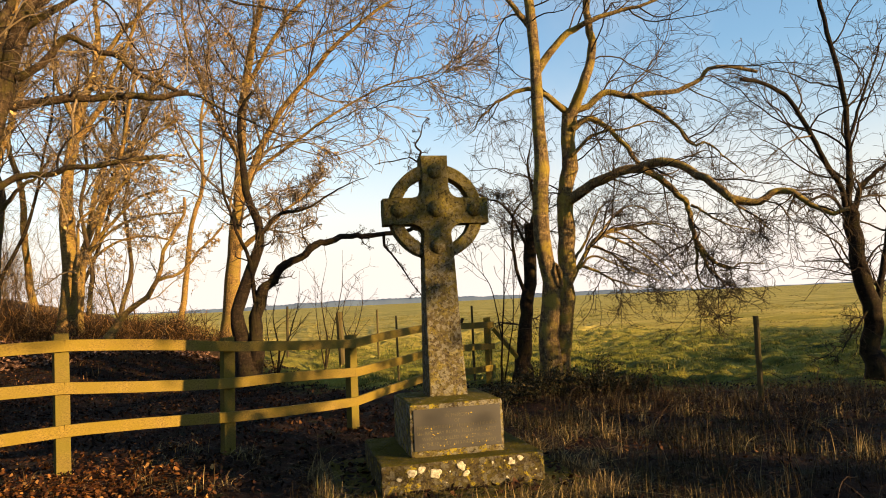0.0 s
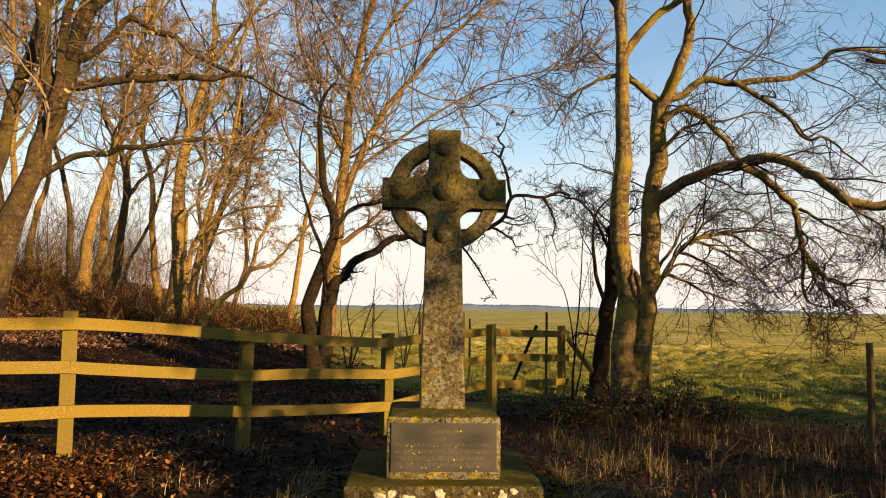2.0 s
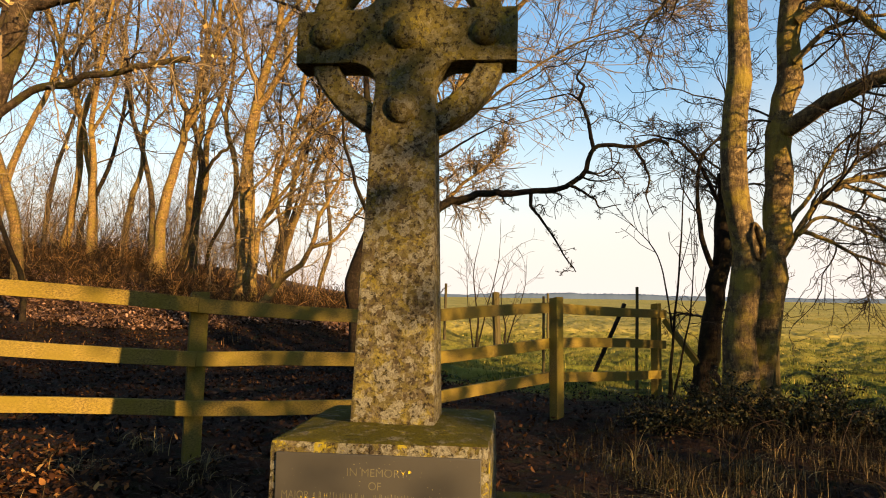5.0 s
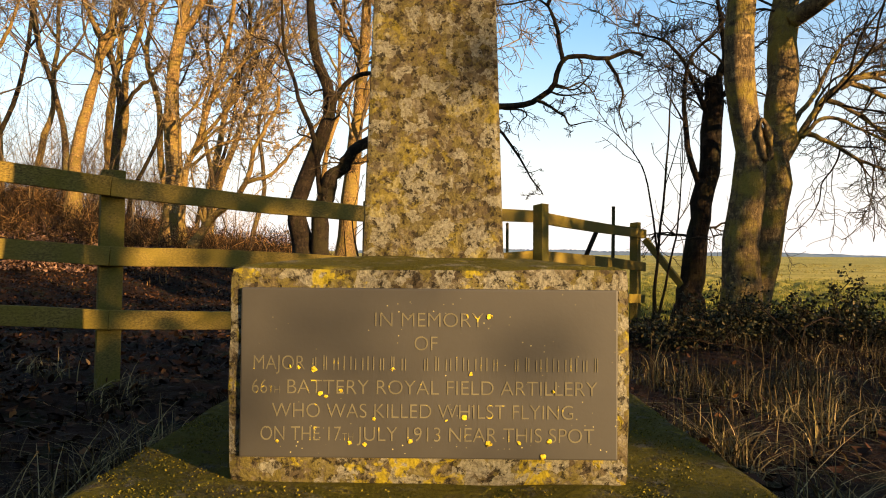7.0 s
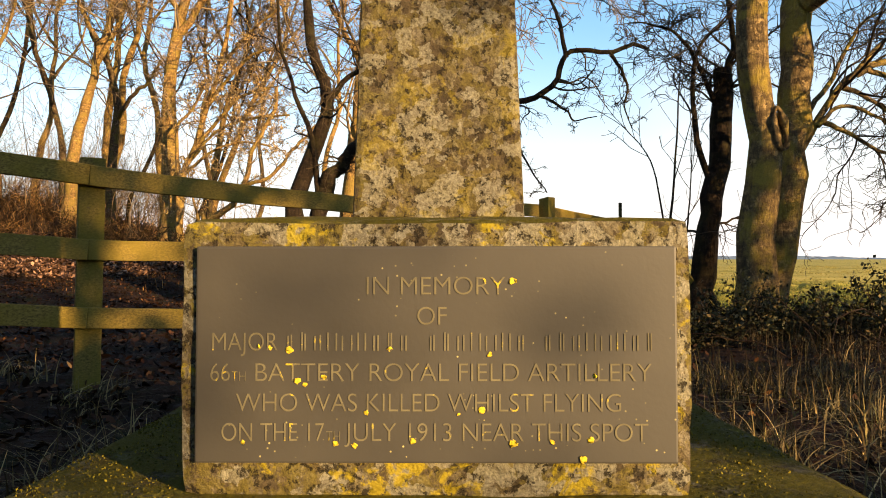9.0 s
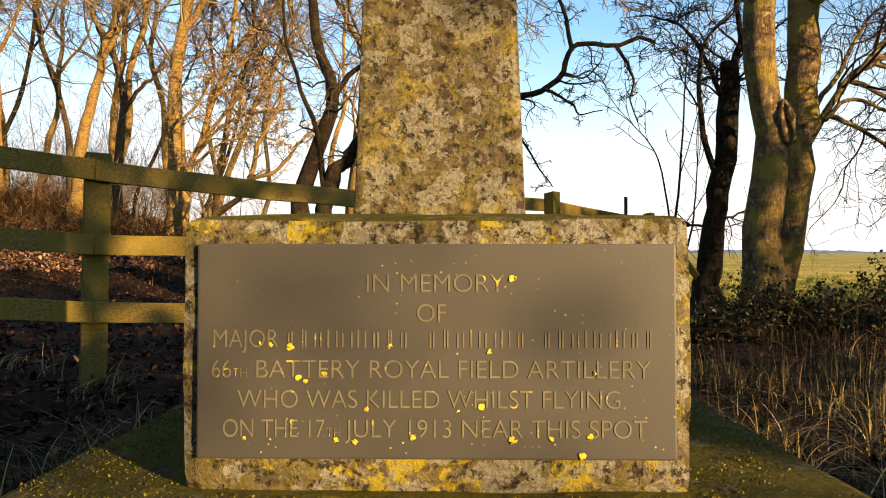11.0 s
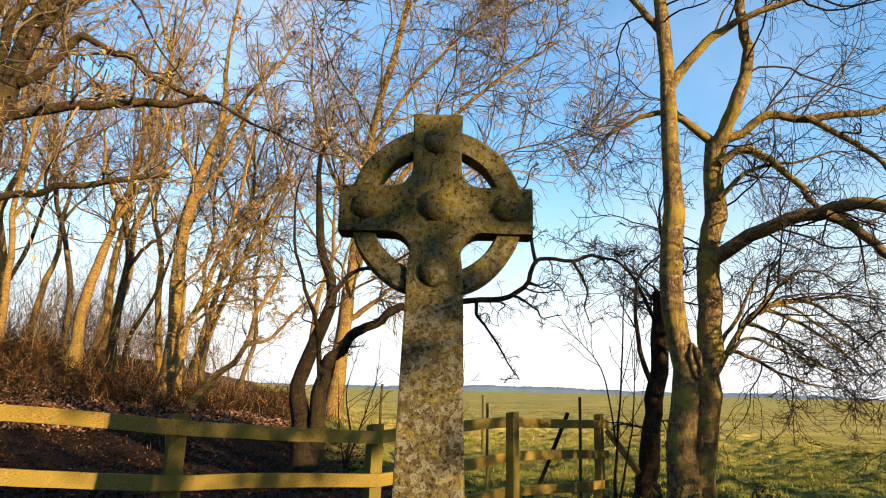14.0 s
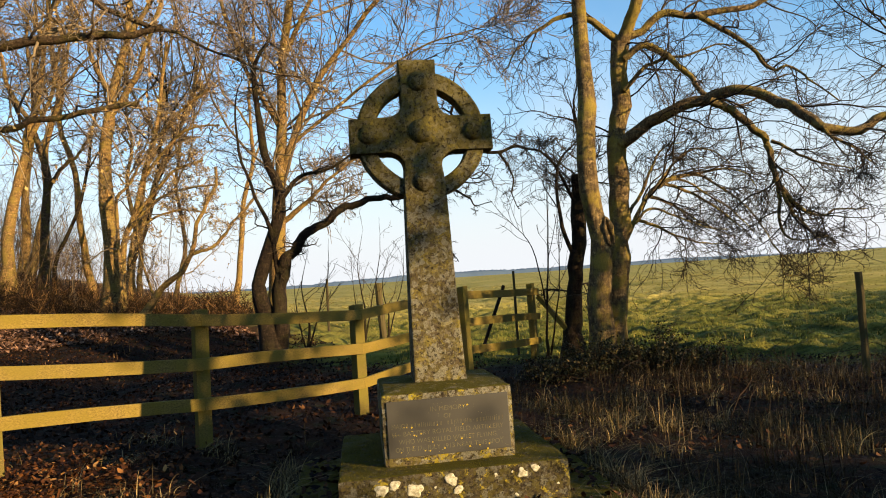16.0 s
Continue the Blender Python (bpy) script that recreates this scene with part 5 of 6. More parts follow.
KINDS = [wood_tree(31, 14.0, 0.2, 0.07, BARK_WARM), wood_tree(32, 15.5, 0.17, 0.12, BARK_WARM, 300), wood_tree(33, 12.5, 0.12, -0.04, BARK_SHADED, 300), wood_tree(34, 11.0, 0.09, 0.02, BARK_DARK),
         wood_tree(35, 14.0, 0.18, 0.05, BARK_WARM, 0, WOODY[:2])]
SPOTS = [(-8.4, 22.5, 2, 0.9, 10), (-12.6, 23.0, 1, 1.05, 0), (-9.9, 26.5, 0, 1.0, 60), (-18.2, 26.0, 0, 1.2, 200), (-9.3, 24.0, 3, 1.0, 0),
         (-13.2, 22.0, 2, 1.1, 120), (-15.5, 20.0, 1, 0.95, 30), (-13.5, 15.5, 0, 0.9, 250), (-16.8, 23.0, 3, 1.2, 45), (-20.5, 22.5, 1, 1.1, 90),
         (-14.6, 27.0, 0, 1.1, 300), (-11.9, 28.0, 1, 1.1, 210),
         (-9.2, 30.0, 2, 1.1, 75), (-22.0, 28.0, 2, 1.2, 330), (-12.5, 34.0, 0, 1.2, 40), (-17.0, 16.5, 2, 0.9, 85), (-11.0, 12.5, 3, 0.8, 230)]
for k, (x, y, kind, size, turn) in enumerate(SPOTS):
    ob = copy_thing(KINDS[kind], pose(x, y, float(terrain(x, y)) - 0.1, (7 * math.sin(k * 2.3)) * (k > 3), (6 * math.sin(k * 3.7 + 1) + 2) * (k > 3), turn))
    ob.scale = (size, size, size)

# unseen trees added on the sunward side so that their shadows cross the ground
away = Vector((sun_from.x, sun_from.y, 0)).normalized()
across = Vector((-away.y, away.x, 0))
for s, l, kind, size, turn in ((20, 3.6, 4, 0.9, 200), (27, 13.0, 4, 0.8, 90), (24, -5.5, 4, 1.0, 310), (16, -4.6, 4, 0.8, 15),
                               (19, 10.5, 4, 1.0, 170), (30, -10.5, 4, 1.1, 250), (34, 0.6, 4, 1.1, 60)):
    p = away * s + across * l
    ob = copy_thing(KINDS[kind], pose(p.x, p.y, float(terrain(p.x, p.y)), 0, 0, turn))
    ob.scale = (size, size, size)


def build_shade_hedge():
    """Rough evergreen hedge, unseen, added sunward to shade the verge, with a gap."""
    rng = np.random.default_rng(60)
    mid = away * 13
    hedge = thing("field_hedge", (mid.x, mid.y, float(terrain(mid.x, mid.y))), "rough dark evergreen hedge, unseen, added to shade the verge", "hedge")
    spots, stems = [], []

    def leafy(l0, l1, h0, h1, count, depth=0.35):
        l, h = rng.uniform(l0, l1, count), rng.uniform(h0, h1, count)
        q = np.outer(13 + rng.normal(0, depth, count), np.array(away)) + np.outer(l, np.array(across))
        q[:, 2] = terrain(q[:, 0], q[:, 1]) + h
        spots.append(q)

    for l in np.arange(-18, 24, 0.25):
        top = 2.75 + 0.3 * math.sin(l * 1.3) + 0.25 * math.sin(l * 3.7 + 1)
        if -0.85 < l < 0.1:
            top = 1.9 + 0.4 * math.sin(l * 5)
        if -2.4 < l <= -0.85:
            top = 2.3 + 0.3 * math.sin(l * 5)
        if l > 6.3:
            top = 2.6 + 0.12 * math.sin(l * 2.3) + 0.1 * math.sin(l * 5.9)
        if 0.8 < l < 5.6:
            top = 2.28 + 0.35 * math.sin(l * 3.1) + 0.25 * math.sin(l * 7.3)
        leafy(l, l + 0.25, 0.1, top, int(75 * top))
        base = np.array(away * 13 + across * float(l))
        a = np.array([base[0], base[1], float(terrain(base[0], base[1]))])
        stems.append(np.linspace(a, a + np.array([rng.normal(0, 0.3), rng.normal(0, 0.3), top * 0.85]), 4))
    # stemless leaf masses hung above it, placed to block sun from chosen spots
    leafy(0.26, 0.74, 0.3, 3.2, 450)
    leafy(0.26, 0.66, 3.15, 3.55, 60)
    leafy(0.22, 0.46, 3.5, 4.0, 45)
    leafy(0.05, 1.8, 3.98, 4.45, 170)
    leafy(0.08, 0.3, 3.2, 4.3, 12)
    leafy(0.0, 1.2, 3.6, 4.4, 90)
    leafy(0.02, 0.22, 2.85, 3.25, 8)
    leafy(-2.6, 0.2, 4.35, 5.0, 170)
    leafy(0.75, 1.35, 2.9, 4.5, 130)
    leafy(1.35, 2.3, 3.85, 4.7, 240)
    leafy(-0.5, 0.5, 4.35, 5.3, 190)
    leafy(2.3, 5.5, 2.6, 4.2, 500)
    leafy(-5.0, -2.4, 2.3, 3.3, 260)
    leafy(-2.4, -0.6, 2.4, 3.1, 55)
    leafy(0.75, 2.3, 2.85, 3.2, 60)
    leafy(0.3, 1.6, 3.85, 4.3, 85)
    leafy(-0.3, 0.3, 3.95, 4.25, 16)
    leafy(2.2, 3.8, 3.05, 4.25, 380)
    leafy(3.8, 4.75, 3.15, 4.2, 260)
    leafy(5.65, 6.2, 3.05, 4.3, 130)
    leafy(0.7, 3.6, 4.3, 5.0, 330)
    leafy(-2.0, -0.6, 4.55, 5.2, 150)
    leafy(4.65, 5.6, 2.5, 4.3, 480)
    leafy(5.6, 6.6, 2.3, 3.4, 160)
    # sparse sprays whose shadows dapple the plaque
    rng = np.random.default_rng(64)
    leafy(-0.56, -0.3, 2.95, 3.1, 10)
    leafy(-0.22, 0.0, 2.8, 2.92, 4)
    st = np.array(stems)
    v, f = tubes(st, np.full(st.shape[:2], 0.03) * np.linspace(1, 0.4, 4), 5)
    mesh_part("stem_tangle", v, f, BARK_DARK, hedge)
    v, f = leaves_on(rng, np.concatenate(spots), 0.17)
    mesh_part("foliage", v, f, BUSH_LEAVES, hedge)



def build_hedgerow():
    """Tall leafy hedgerow, unseen, added behind the visitor to cut the sky light."""
    rng = np.random.default_rng(61)
    row = thing("roadside_hedgerow", (-7.5, -10.5, float(terrain(-7.5, -10.5))), "tall dark hedgerow, unseen, added behind the verge to cut sky light", "hedge")
    line = smooth_line([(2.5, -13.5, 0), (-3.5, -13.0, 0), (-9.5, -10.0, 0), (-13.5, -4.0, 0), (-15.0, 3.0, 0)], 60)
    k = rng.integers(0, 60, 15000)
    top = 6.5 + 1.3 * np.sin(k * 0.5) + 0.8 * np.sin(k * 1.7 + 1)
    q = line[k] + rng.normal(0, 0.55, (15000, 3))
    q[:, 2] = terrain(q[:, 0], q[:, 1]) + rng.uniform(0.05, 1.0, 15000) * top
    v, f = leaves_on(rng, q, 0.3)
    mesh_part("foliage", v, f, BUSH_LEAVES, row)
    foot = np.stack([line[:, 0], line[:, 1], terrain(line[:, 0], line[:, 1]) - 0.1], 1)
    st = foot[:, None] + np.linspace(0, 1, 5)[None, :, None] * (np.array([0, 0, 6.0]) + rng.normal(0, 0.5, (60, 1, 3)))
    v, f = tubes(st, np.full(st.shape[:2], 0.09) * np.linspace(1, 0.4, 5), 6)
    mesh_part("stem_tangle", v, f, BARK_DARK, row)


build_shade_hedge()
build_hedgerow()
# the models take the last places of the wood themselves
for ob, (x, y, size) in zip(KINDS, ((-21.5, 18.0, 1.0), (-6.9, 33.0, 1.1), (-26.0, 24.0, 1.1), (-12.3, 24.8, 1.0), (-19.5, 31.0, 1.1))):
    ob.matrix_basis = pose(x, y, float(terrain(x, y)), 0, 0, 33)
    ob.scale = (size, size, size)

# low leaning bush at the foot of the bank
make_tree("leaning_shrub", (-5.4, 13.5, float(terrain(-5.4, 13.5))), [
    bough(13.5, 13.5, 0.085, 0.037, (-5.6, 1.0), (-5.41, 1.26), (-5.06, 1.73), (-4.68, 2.03), (-4.48, 2.31), (-4.34, 2.62), (-4.25, 3.14), (-4.07, 3.51), (-3.78, 4.03), (-3.74, 4.56)),
    bough(13.5, 13.3, 0.046, 0.026, (-4.4, 2.42), (-3.83, 2.62), (-3.39, 3.13), (-3.07, 3.42), (-2.8, 3.71)),
    ([(-5.3, 13.5, 1.3), (-5.6, 13.5, 2.4), (-5.7, 13.5, 3.6)], 0.04, 0.012)],
    [dict(HERO[0], count=7), dict(HERO[1], count=8), dict(HERO[2], count=6)], 19, BARK_WARM, TWIG_WARM, "leaning shrub with a few withered golden leaves on the bank", leaves=2500, leaf_size=0.04)


# ---------------------------------------------------------------- ground cover
def scatter(rng, count, x0, x1, y0, y1, keep=None):
    x, y = rng.uniform(x0, x1, count), rng.uniform(y0, y1, count)
    off = (np.abs(x) > 0.86) | (y < -0.78) | (y > 0.85)
    if keep is not None:
        off &= keep(x, y)
    x, y = x[off], y[off]
    return np.stack([x, y, terrain(x, y)], 1)


def clumped(rng, clumps, each, spread, x0, x1, y0, y1, keep=None):
    c = scatter(rng, clumps, x0, x1, y0, y1, keep)
    x = np.repeat(c[:, 0], each) + rng.normal(0, spread, len(c) * each)
    y = np.repeat(c[:, 1], each) + rng.normal(0, spread, len(c) * each)
    off = (np.abs(x) > 0.86) | (y < -0.78) | (y > 0.85)
    x, y = x[off], y[off]
    return np.stack([x, y, terrain(x, y)], 1)


rng = np.random.default_rng(40)
s = scatter(rng, 64000, -13, 1.6, -4.0, 13.2, lambda x, y: x < 0.6 - 0.15 * y)
s[:, 2] += rng.uniform(0.0, 0.03, len(s))
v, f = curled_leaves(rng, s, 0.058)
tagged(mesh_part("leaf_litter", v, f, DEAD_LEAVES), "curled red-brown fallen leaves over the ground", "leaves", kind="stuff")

# brighter leaves laid where a patch of sun lies on the litter
u, a = np.abs(rng.normal(0, 0.72, 5200)), rng.uniform(0, 2 * np.pi, 5200)
x, y = -2.75 + 1.5 * u * np.cos(a), 0.75 + u * np.sin(a) * 1.3
near = x < -1.7
x, y = x[near], y[near]
v, f = curled_leaves(rng, np.stack([x, y, terrain(x, y) + rng.uniform(0.005, 0.06, len(x))], 1), 0.045)
tagged(mesh_part("leaf_drift", v, f, SUNLIT_OAK_LEAVES), "drift of oak leaves by the timber fence, coloured bright orange-brown for a sun patch", "leaves", kind="stuff")
x, y = rng.uniform(-0.83, 0.83, 900), rng.uniform(-0.75, 0.82, 900)
on = (np.abs(x) > 0.58) | (y < -0.52) | (y > 0.58)
v, f = curled_leaves(rng, np.stack([x[on], y[on], np.full(on.sum(), 0.08)], 1), 0.06)
tagged(mesh_part("leaf_litter", v, f, DEAD_LEAVES), "dead leaves lying on the lower stone step", "leaves", kind="stuff")
s = clumped(rng, 45, 30, 0.04, 0.9, 6.5, -3.0, 3.4, lambda x, y: y + 0.62 * x < 5.8)
v, f = blades(rng, s, 0.24, 0.003, 1.3, 6, 0.6)
tagged(mesh_part("dry_grass", v, f, PALE_STRAW), "taller pale tufts of dead grass in the verge", "grass", kind="stuff")
ring = rng.uniform(-0.95, 0.95, (120, 2))
k = rng.integers(0, 4, 120)
ring[:, 0] = np.where(k == 0, -0.92, np.where(k == 1, 0.93, ring[:, 0]))
ring[:, 1] = np.where(k >= 2, -0.82, ring[:, 1] * 0.9)
c = np.repeat(ring, 22, 0) + rng.normal(0, 0.04, (120 * 22, 2))
v, f = blades(rng, np.stack([c[:, 0], c[:, 1], terrain(c[:, 0], c[:, 1])], 1), 0.17, 0.0034, 1.6, 5)
tagged(mesh_part("dry_grass", v, f, PALE_STRAW), "grass tufts curling against the lowest stone step", "grass", kind="stuff")
s = scatter(rng, 36000, -16, -1.2, 10.3, 16.6, lambda x, y: (x + 0.35 * y < 1.6) & (y > 12.6 + 0.4 * np.sin(x * 0.9)))
s[:, 2] += rng.uniform(0.0, 0.05, len(s))
v, f = curled_leaves(rng, s, 0.11)
tagged(mesh_part("leaf_drift", v, f, PALE_LEAVES), "dry leaves along the track by the wood, coloured pale pinkish-brown as sunlit", "leaves", kind="stuff")
s = scatter(rng, 17000, -0.4, 7.5, -4.5, 7.2, lambda x, y: (y + 0.62 * x < 7.2) & (x > 0.6 - 0.15 * y))
s[:, 2] += rng.uniform(0.0, 0.04, len(s))
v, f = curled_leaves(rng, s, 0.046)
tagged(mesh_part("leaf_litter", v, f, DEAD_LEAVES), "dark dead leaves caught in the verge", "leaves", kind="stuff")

s = np.concatenate([clumped(rng, 620, 26, 0.07, 0.8, 7.5, -3.8, 4.2, lambda x, y: (y + 0.62 * x < 6.4) & (np.sin(x * 2.1 + 1.0) * np.sin(y * 2.7) > -0.35)),
                    clumped(rng, 30, 20, 0.06, 0.85, 2.6, -2.0, 2.2)])
h = 0.12 + 0.26 * (0.5 + 0.5 * np.sin(s[:, 0] * 2.1 + 1.0) * np.sin(s[:, 1] * 2.7)) ** 1.5 * np.random.default_rng(7).uniform(0.4, 1.4, len(s))
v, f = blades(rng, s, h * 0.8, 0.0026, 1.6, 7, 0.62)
tagged(mesh_part("dry_grass", v, f, SHADED_STRAW), "tangled straw-coloured dead grass in the verge", "grass", kind="stuff")
s = clumped(rng, 230, 30, 0.075, 0.85, 3.4, -2.2, 2.6, lambda x, y: np.sin(x * 3.1) * np.sin(y * 2.3 + 0.7) > 0.0)
v, f = blades(rng, s, 0.1 + 0.16 * np.repeat(rng.beta(1.2, 2.0, len(s) // 30 + 1), 30)[:len(s)], 0.0021, 1.5, 8, 0.62)
tagged(mesh_part("verge_grass", v, f, VERGE_GRASS), "fine drooping green and straw grass beside the stone step", "grass", kind="stuff")
s = clumped(rng, 55, 22, 0.06, -4.5, -0.7, -3.6, 2.2)
v, f = blades(rng, s, 0.15, 0.003, 1.6, 5)
tagged(mesh_part("dry_grass", v, f, SHADED_STRAW), "sparse tufts of dead grass among fallen leaves", "grass", kind="stuff")
s = clumped(rng, 4200, 12, 0.09, -0.5, 16, 3.0, 19, lambda x, y: y + 0.62 * x > 6.6)
v, f = blades(rng, s, 0.06, 0.006, 1.2, 3)
tagged(mesh_part("pasture_grass", v, f, SWARD), "short rough winter pasture grass", "grass", kind="stuff")
s = clumped(rng, 2300, 24, 0.06, -1.0, 16, 5.0, 22, lambda x, y: (y + 0.62 * x > 6.9) & (np.sin(x * 1.3 + 2.2 * np.sin(y * 0.7)) * np.sin(y * 4.6 + 1.2 * np.sin(x * 0.8)) > 0.05))
s[:, 0] += rng.normal(0, 0.09, len(s))
v, f = blades(rng, s, 0.115, 0.006, 0.9, 3)
tagged(mesh_part("pasture_tussocks", v, f, SWARD), "low uneven tussocks of rough pasture grass", "grass", kind="stuff")
s = np.concatenate([clumped(rng, 1700, 24, 0.22, -22, -2.4, 15.0, 25.0, lambda x, y: (x + 0.3 * y < 2.1)),
                    clumped(rng, 800, 12, 0.5, -34, -2.0, 19.5, 42, lambda x, y: (x + 0.17 * y < 1.0)),
                    clumped(rng, 60, 16, 0.2, -14, -2.6, 10.0, 15.6, lambda x, y: (x + 0.35 * y < 1.4))])
h = (0.3 + 1.2 * np.random.default_rng(8).beta(1.2, 3.0, len(s))) * (0.75 + 0.45 * np.sin(s[:, 0] * 1.9 + 1.5 * np.sin(s[:, 1] * 1.1)))
h = np.where(s[:, 1] < 15.6, 0.25 * h, np.where(s[:, 1] < 19.5, 0.6 * h, 0.55 * h))
v, f = blades(rng, s, h, 0.009, 1.5, 4)
tagged(mesh_part("dead_undergrowth", v, f, BRUSH), "brown dead stalks along the foot of the wood", "undergrowth", kind="stuff")


s = scatter(rng, 1900, -40, -5.0, 17.5, 50, lambda x, y: (x + 0.25 * y < -1.0) & ((x + 0.3 * y < -4.5) | (np.sin(37 * x) > 0.75)))
n = len(s)
hh = 1.2 + 5.5 * rng.beta(1.0, 2.2, n)
drift = rng.normal(0, 0.3, (n, 1, 2)) * hh[:, None, None]
t = np.linspace(0, 1, 6)[None, :, None]
p = np.concatenate([s[:, None, :2] + drift * t ** 1.5 + rng.normal(0, 0.09, (n, 6, 2)), s[:, None, 2:] + hh[:, None, None] * t], 2)
v, f = tubes(p, (0.006 + 0.003 * hh[:, None]) * np.linspace(1, 0.25, 6)[None], 4)
v2, f2 = sprout(rng, p, (0.006 + 0.003 * hh[:, None]) * np.linspace(1, 0.3, 6)[None], 12, 4, 0.3, 46, 0.02, u0=0.1, wander=0.25, least=0.006)
v2, f2 = tubes(v2, f2, 3)
tagged(mesh_part("thicket", np.concatenate([v, v2]), np.concatenate([f, f2 + len(v)]), THICKET), "crowded thin poles and saplings inside the wood", "thicket", kind="stuff")

# low twiggy shrubs along the foot of the bank
c = scatter(rng, 420, -21, -3.0, 14.8, 24.0, lambda x, y: x + 0.3 * y < 1.6)
n = len(c) * 5
root = np.repeat(c, 5, 0) + rng.normal(0, 0.1, (n, 3)) * np.array([1, 1, 0])
hh = np.repeat(rng.uniform(0.3, 0.95, len(c)), 5) * rng.uniform(0.6, 1.2, n)
out = rng.normal(0, 0.42, (n, 1, 2)) * hh[:, None, None]
t = np.linspace(0, 1, 5)[None, :, None]
p = np.concatenate([root[:, None, :2] + out * t ** 1.3 + rng.normal(0, 0.03, (n, 5, 2)), root[:, None, 2:] - 0.05 + hh[:, None, None] * (t - 0.2 * t * t)], 2)
v, f = tubes(p, np.full((n, 5), 0.011) * np.linspace(1, 0.4, 5)[None], 3)
q, r = sprout(rng, p, np.full((n, 5), 0.009), 7, 3, 0.5, 50, 0.0, u0=0.15, wander=0.3, least=0.006)
v2, f2 = tubes(q, r, 3)
tagged(mesh_part("scrub", np.concatenate([v, v2]), np.concatenate([f, f2 + len(v)]), BRUSH), "low twiggy brown scrub along the foot of the bank", "scrub", kind="stuff")

s = scatter(rng, 60000, -6, 40, 14, 70, lambda x, y: (x + 0.265 * y > 1.8) & (np.sin(x * 1.1 + 2.0 * np.sin(y * 0.5)) * np.sin(y * 1.6 + 1.6 * np.sin(x * 0.6)) > 0.1))
v, f = blades(rng, s, 0.04 + 0.03 * np.sin(s[:, 0] * 0.7 + 2 * np.sin(s[:, 1] * 0.3)) ** 2, 0.03, 1.6, 3)
tagged(mesh_part("pasture_tussocks", v, f, FAR_SWARD), "yellowed tussocks of the pasture", "grass", kind="stuff")


# straw tufts that stand out of the litter
tufts = [(-2.14, 2.13), (-1.64, 2.05), (-2.37, 2.5), (-1.49, 1.68), (-3.2, 1.2), (-1.97, 0.62), (-2.3, 0.75), (-1.75, 0.5), (-2.17, 1.5), (-3.0, 0.3), (-2.7, -0.3),
         (1.34, 1.33), (1.17, 0.76), (2.5, 2.6), (2.84, 2.4), (1.75, 0.88), (3.97, 2.5), (3.3, 2.2), (1.5, 0.3), (1.3, -0.4), (2.67, 3.2), (3.2, 2.9), (1.5, 1.15), (1.8, 1.5), (3.6, 2.9), (2.2, 2.2), (2.2, 1.2), (4.6, 1.9), (1.9, 1.9)]
c = np.repeat(np.array(tufts), 42, 0) + rng.normal(0, 0.08, (42 * len(tufts), 2))
v, f = blades(rng, np.stack([c[:, 0], c[:, 1], terrain(c[:, 0], c[:, 1])], 1), 0.18, 0.0034, 2.0, 6, 0.72)
tagged(mesh_part("dry_grass", v, f, PALE_STRAW), "flattened pale tufts of dead grass in the leaf litter", "grass", kind="stuff")

# upright tufts of tall dead grass in the verge, thickest along the field edge
c = np.concatenate([scatter(rng, 90, 1.1, 7.0, -3.4, 3.4, lambda x, y: y + 0.62 * x < 5.4),
                    scatter(rng, 420, 1.6, 8.5, -0.5, 5.2, lambda x, y: np.abs(y + 0.62 * x - 5.0) < 0.9)])
q = np.repeat(c, 34, 0) + rng.normal(0, 0.085, (34 * len(c), 3)) * np.array([1, 1, 0])
q[:, 2] = terrain(q[:, 0], q[:, 1])
tall = np.repeat(rng.uniform(0.14, 0.42, len(c)), 34) * rng.uniform(0.4, 1.2, 34 * len(c))
v, f = blades(rng, q, tall, 0.002, 1.1, 7, 0.55)
tagged(mesh_part("tall_grass", v, f, TALL_STRAW), "upright tufts of tall dead grass along the field edge", "grass", kind="stuff")

# arching bramble canes with dead leaves in the verge
s = scatter(rng, 90, 1.9, 6.8, -2.0, 3.6, lambda x, y: y + 0.62 * x < 5.9)
n = len(s)
az, reach, rise = rng.uniform(0, 2 * np.pi, n), rng.uniform(0.3, 0.9, n), rng.uniform(0.12, 0.42, n)
t = np.linspace(0, 1, 9)[None]
cane = np.stack([s[:, :1] + np.cos(az)[:, None] * reach[:, None] * t, s[:, 1:2] + np.sin(az)[:, None] * reach[:, None] * t,
                 s[:, 2:] + 3.4 * rise[:, None] * t * (1 - 0.9 * t)], 2) + rng.normal(0, 0.012, (n, 9, 3))
v, f = tubes(cane, np.full((n, 9), 0.0035) * np.linspace(1.2, 0.5, 9)[None], 4)
v2, r2 = sprout(rng, cane, np.full((n, 9), 0.003), 5, 5, 0.3, 50, 0.0, u0=0.1, wander=0.3, least=0.0016)
v2, f2 = tubes(v2, r2, 3)
tagged(mesh_part("bramble_canes", np.concatenate([v, v2]), np.concatenate([f, f2 + len(v)]), BRAMBLE), "arching dark bramble canes tangled in the verge", "bramble", kind="stuff")

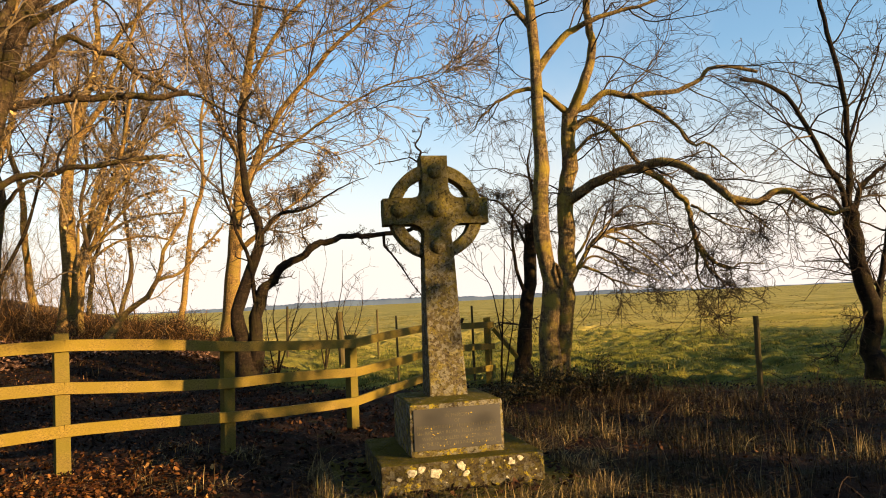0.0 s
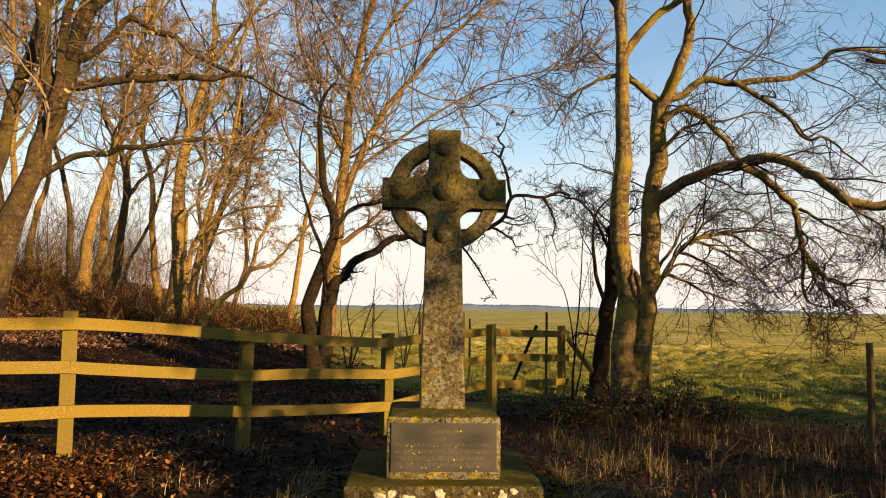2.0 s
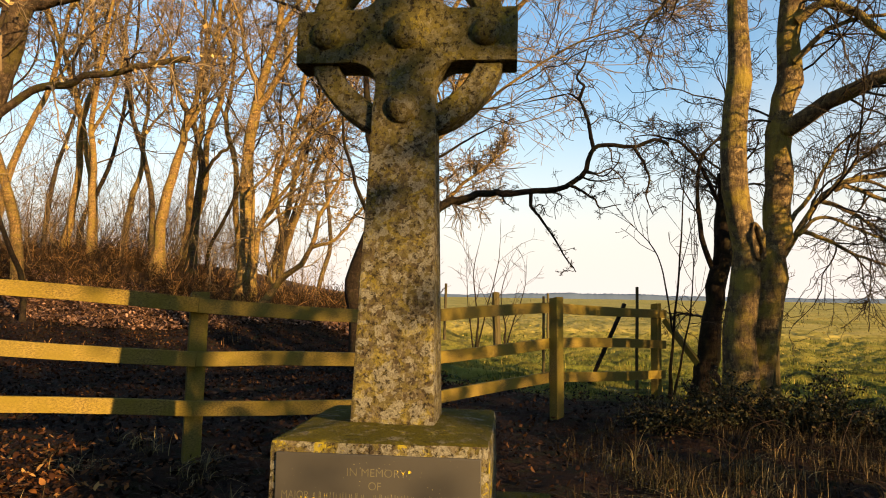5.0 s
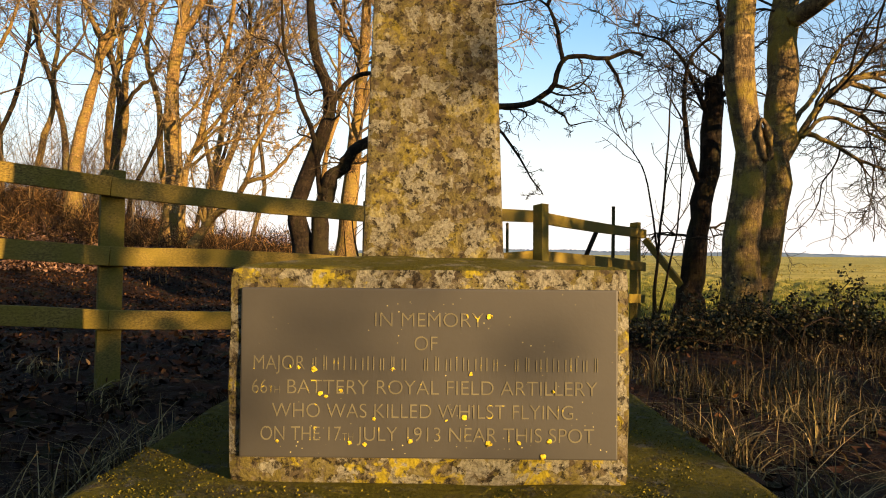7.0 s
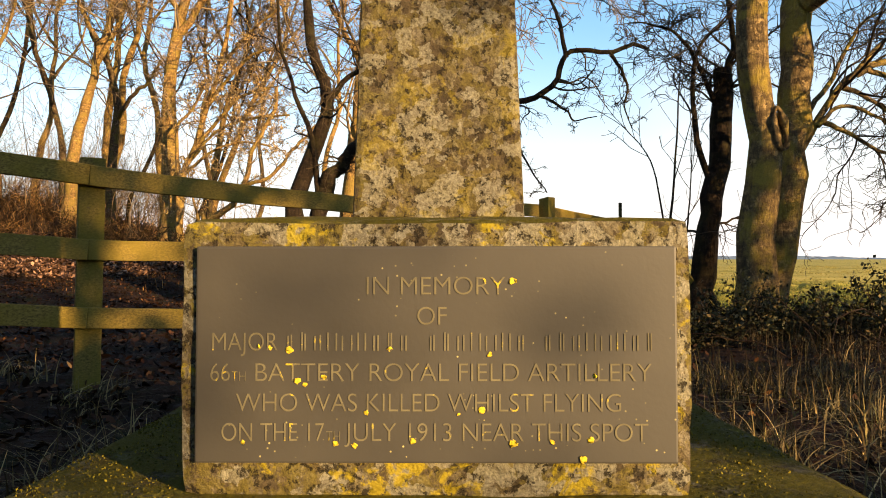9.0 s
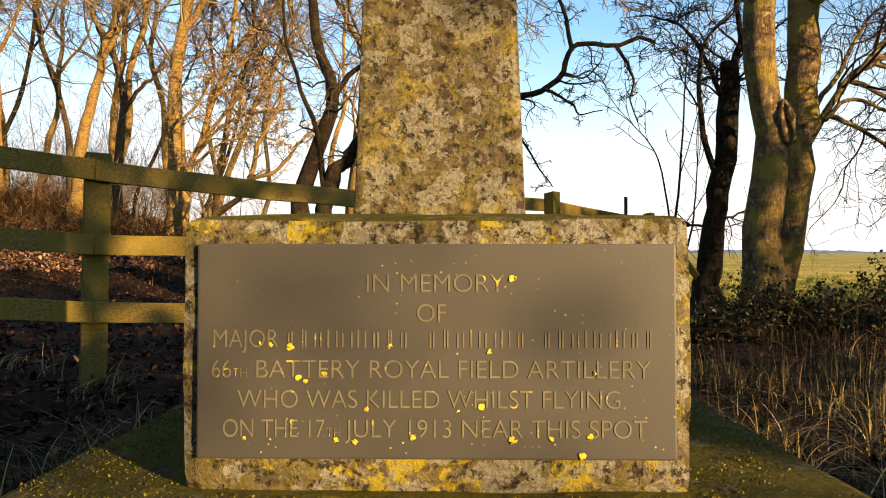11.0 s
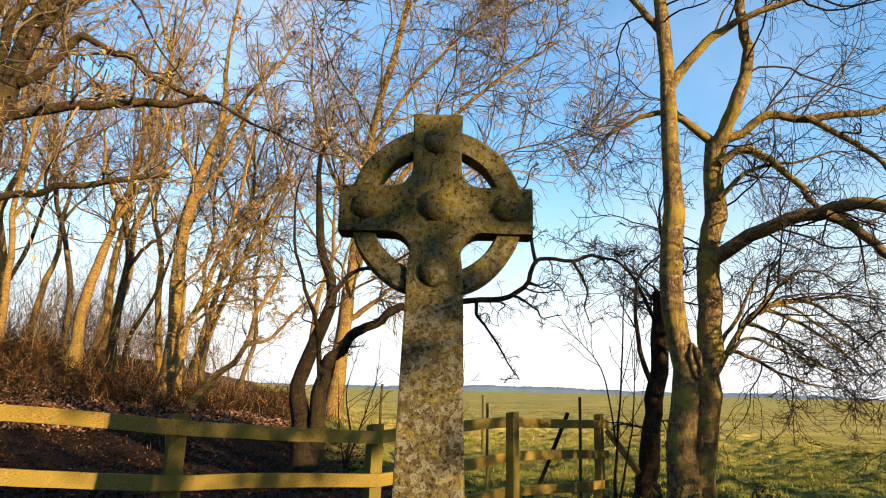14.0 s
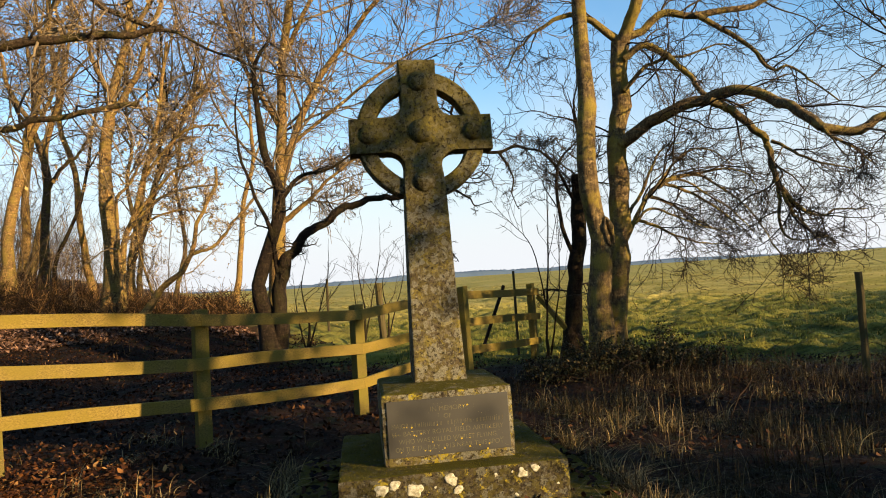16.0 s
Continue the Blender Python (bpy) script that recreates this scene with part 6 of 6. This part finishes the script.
# moss cushions on the stone steps
mx, my = rng.uniform(-0.84, 0.84, 90000), rng.uniform(-0.76, 0.83, 90000)
top = (np.abs(mx) < 0.56) & (my > -0.5) & (my < 0.56)
patch = np.sin(mx * 11 + 2 * np.sin(my * 7)) * np.sin(my * 13 + 1.5 * np.sin(mx * 9)) + 0.5 * np.sin(mx * 31 + my * 17) * np.sin(my * 37) + rng.normal(0, 0.25, 90000)
block_off = (np.abs(mx) > 0.34) | (my < -0.36) | (my > 0.41)
ok = block_off & (patch > -0.05) & (top | (np.abs(mx) > 0.6) | (my < -0.54))
mx, my, top = mx[ok], my[ok], top[ok]
v, f = leaves_on(rng, np.stack([mx, my, np.where(top, 0.264, 0.069)], 1), 0.0045, 0.5)
tagged(mesh_part("moss_cushions", v, f, MOSS), "yellow-green moss cushions on the stone steps", "moss", kind="stuff")


def build_bush(name, at, size, count, seed, label):
    rng = np.random.default_rng(seed)
    bush = thing(name, at, label, "bush")
    n = 70
    d = rng.normal(size=(n, 3))
    d[:, 2] = np.abs(d[:, 2]) * 0.9 + 0.4
    d /= np.linalg.norm(d, axis=1, keepdims=True)
    t = np.linspace(0, 1, 7)[None, :, None]
    c = np.array(at)
    p = c + rng.normal(0, 0.12, (n, 1, 3)) * np.array([1, 1, 0]) + d[:, None] * np.array(size) * t * rng.uniform(0.6, 1.15, (n, 1, 1))
    p[:, :, 2] -= (t[..., 0] ** 2) * rng.uniform(0, 0.35, (n, 1)) * size[2]
    p += rng.normal(0, 0.02, p.shape)
    r = np.full((n, 7), 0.005) * np.linspace(1.4, 0.5, 7)
    v, f = tubes(p, r, 4)
    mesh_part("stem_tangle", v, f, BARK_DARK, bush)
    k = rng.integers(0, n, count)
    j = rng.integers(1, 7, count)
    spots = p[k, j] + rng.normal(0, 0.022, (count, 3))
    v, f = leaves_on(rng, spots, 0.031)
    mesh_part("foliage", v, f, BUSH_LEAVES, bush)
    return bush


build_bush("bramble_bush", (2.85, 3.5, 0.1), (0.62, 0.5, 0.5), 6500, 51, "dark bramble and ivy bush at the foot of the ash tree")
build_bush("bramble_bush", (2.25, 3.75, 0.1), (0.5, 0.45, 0.42), 4500, 52, "low dark bramble clump at the foot of the ash tree")
build_bush("bramble_bush", (3.3, 3.6, 0.05), (0.5, 0.4, 0.36), 2400, 53, "low dark bramble with a few lit leaves beside the ash tree")
build_bush("bramble_bush", (1.75, 3.5, 0.02), (0.55, 0.5, 0.3), 3000, 54, "sprawling dark bramble at the end of the timber fence")
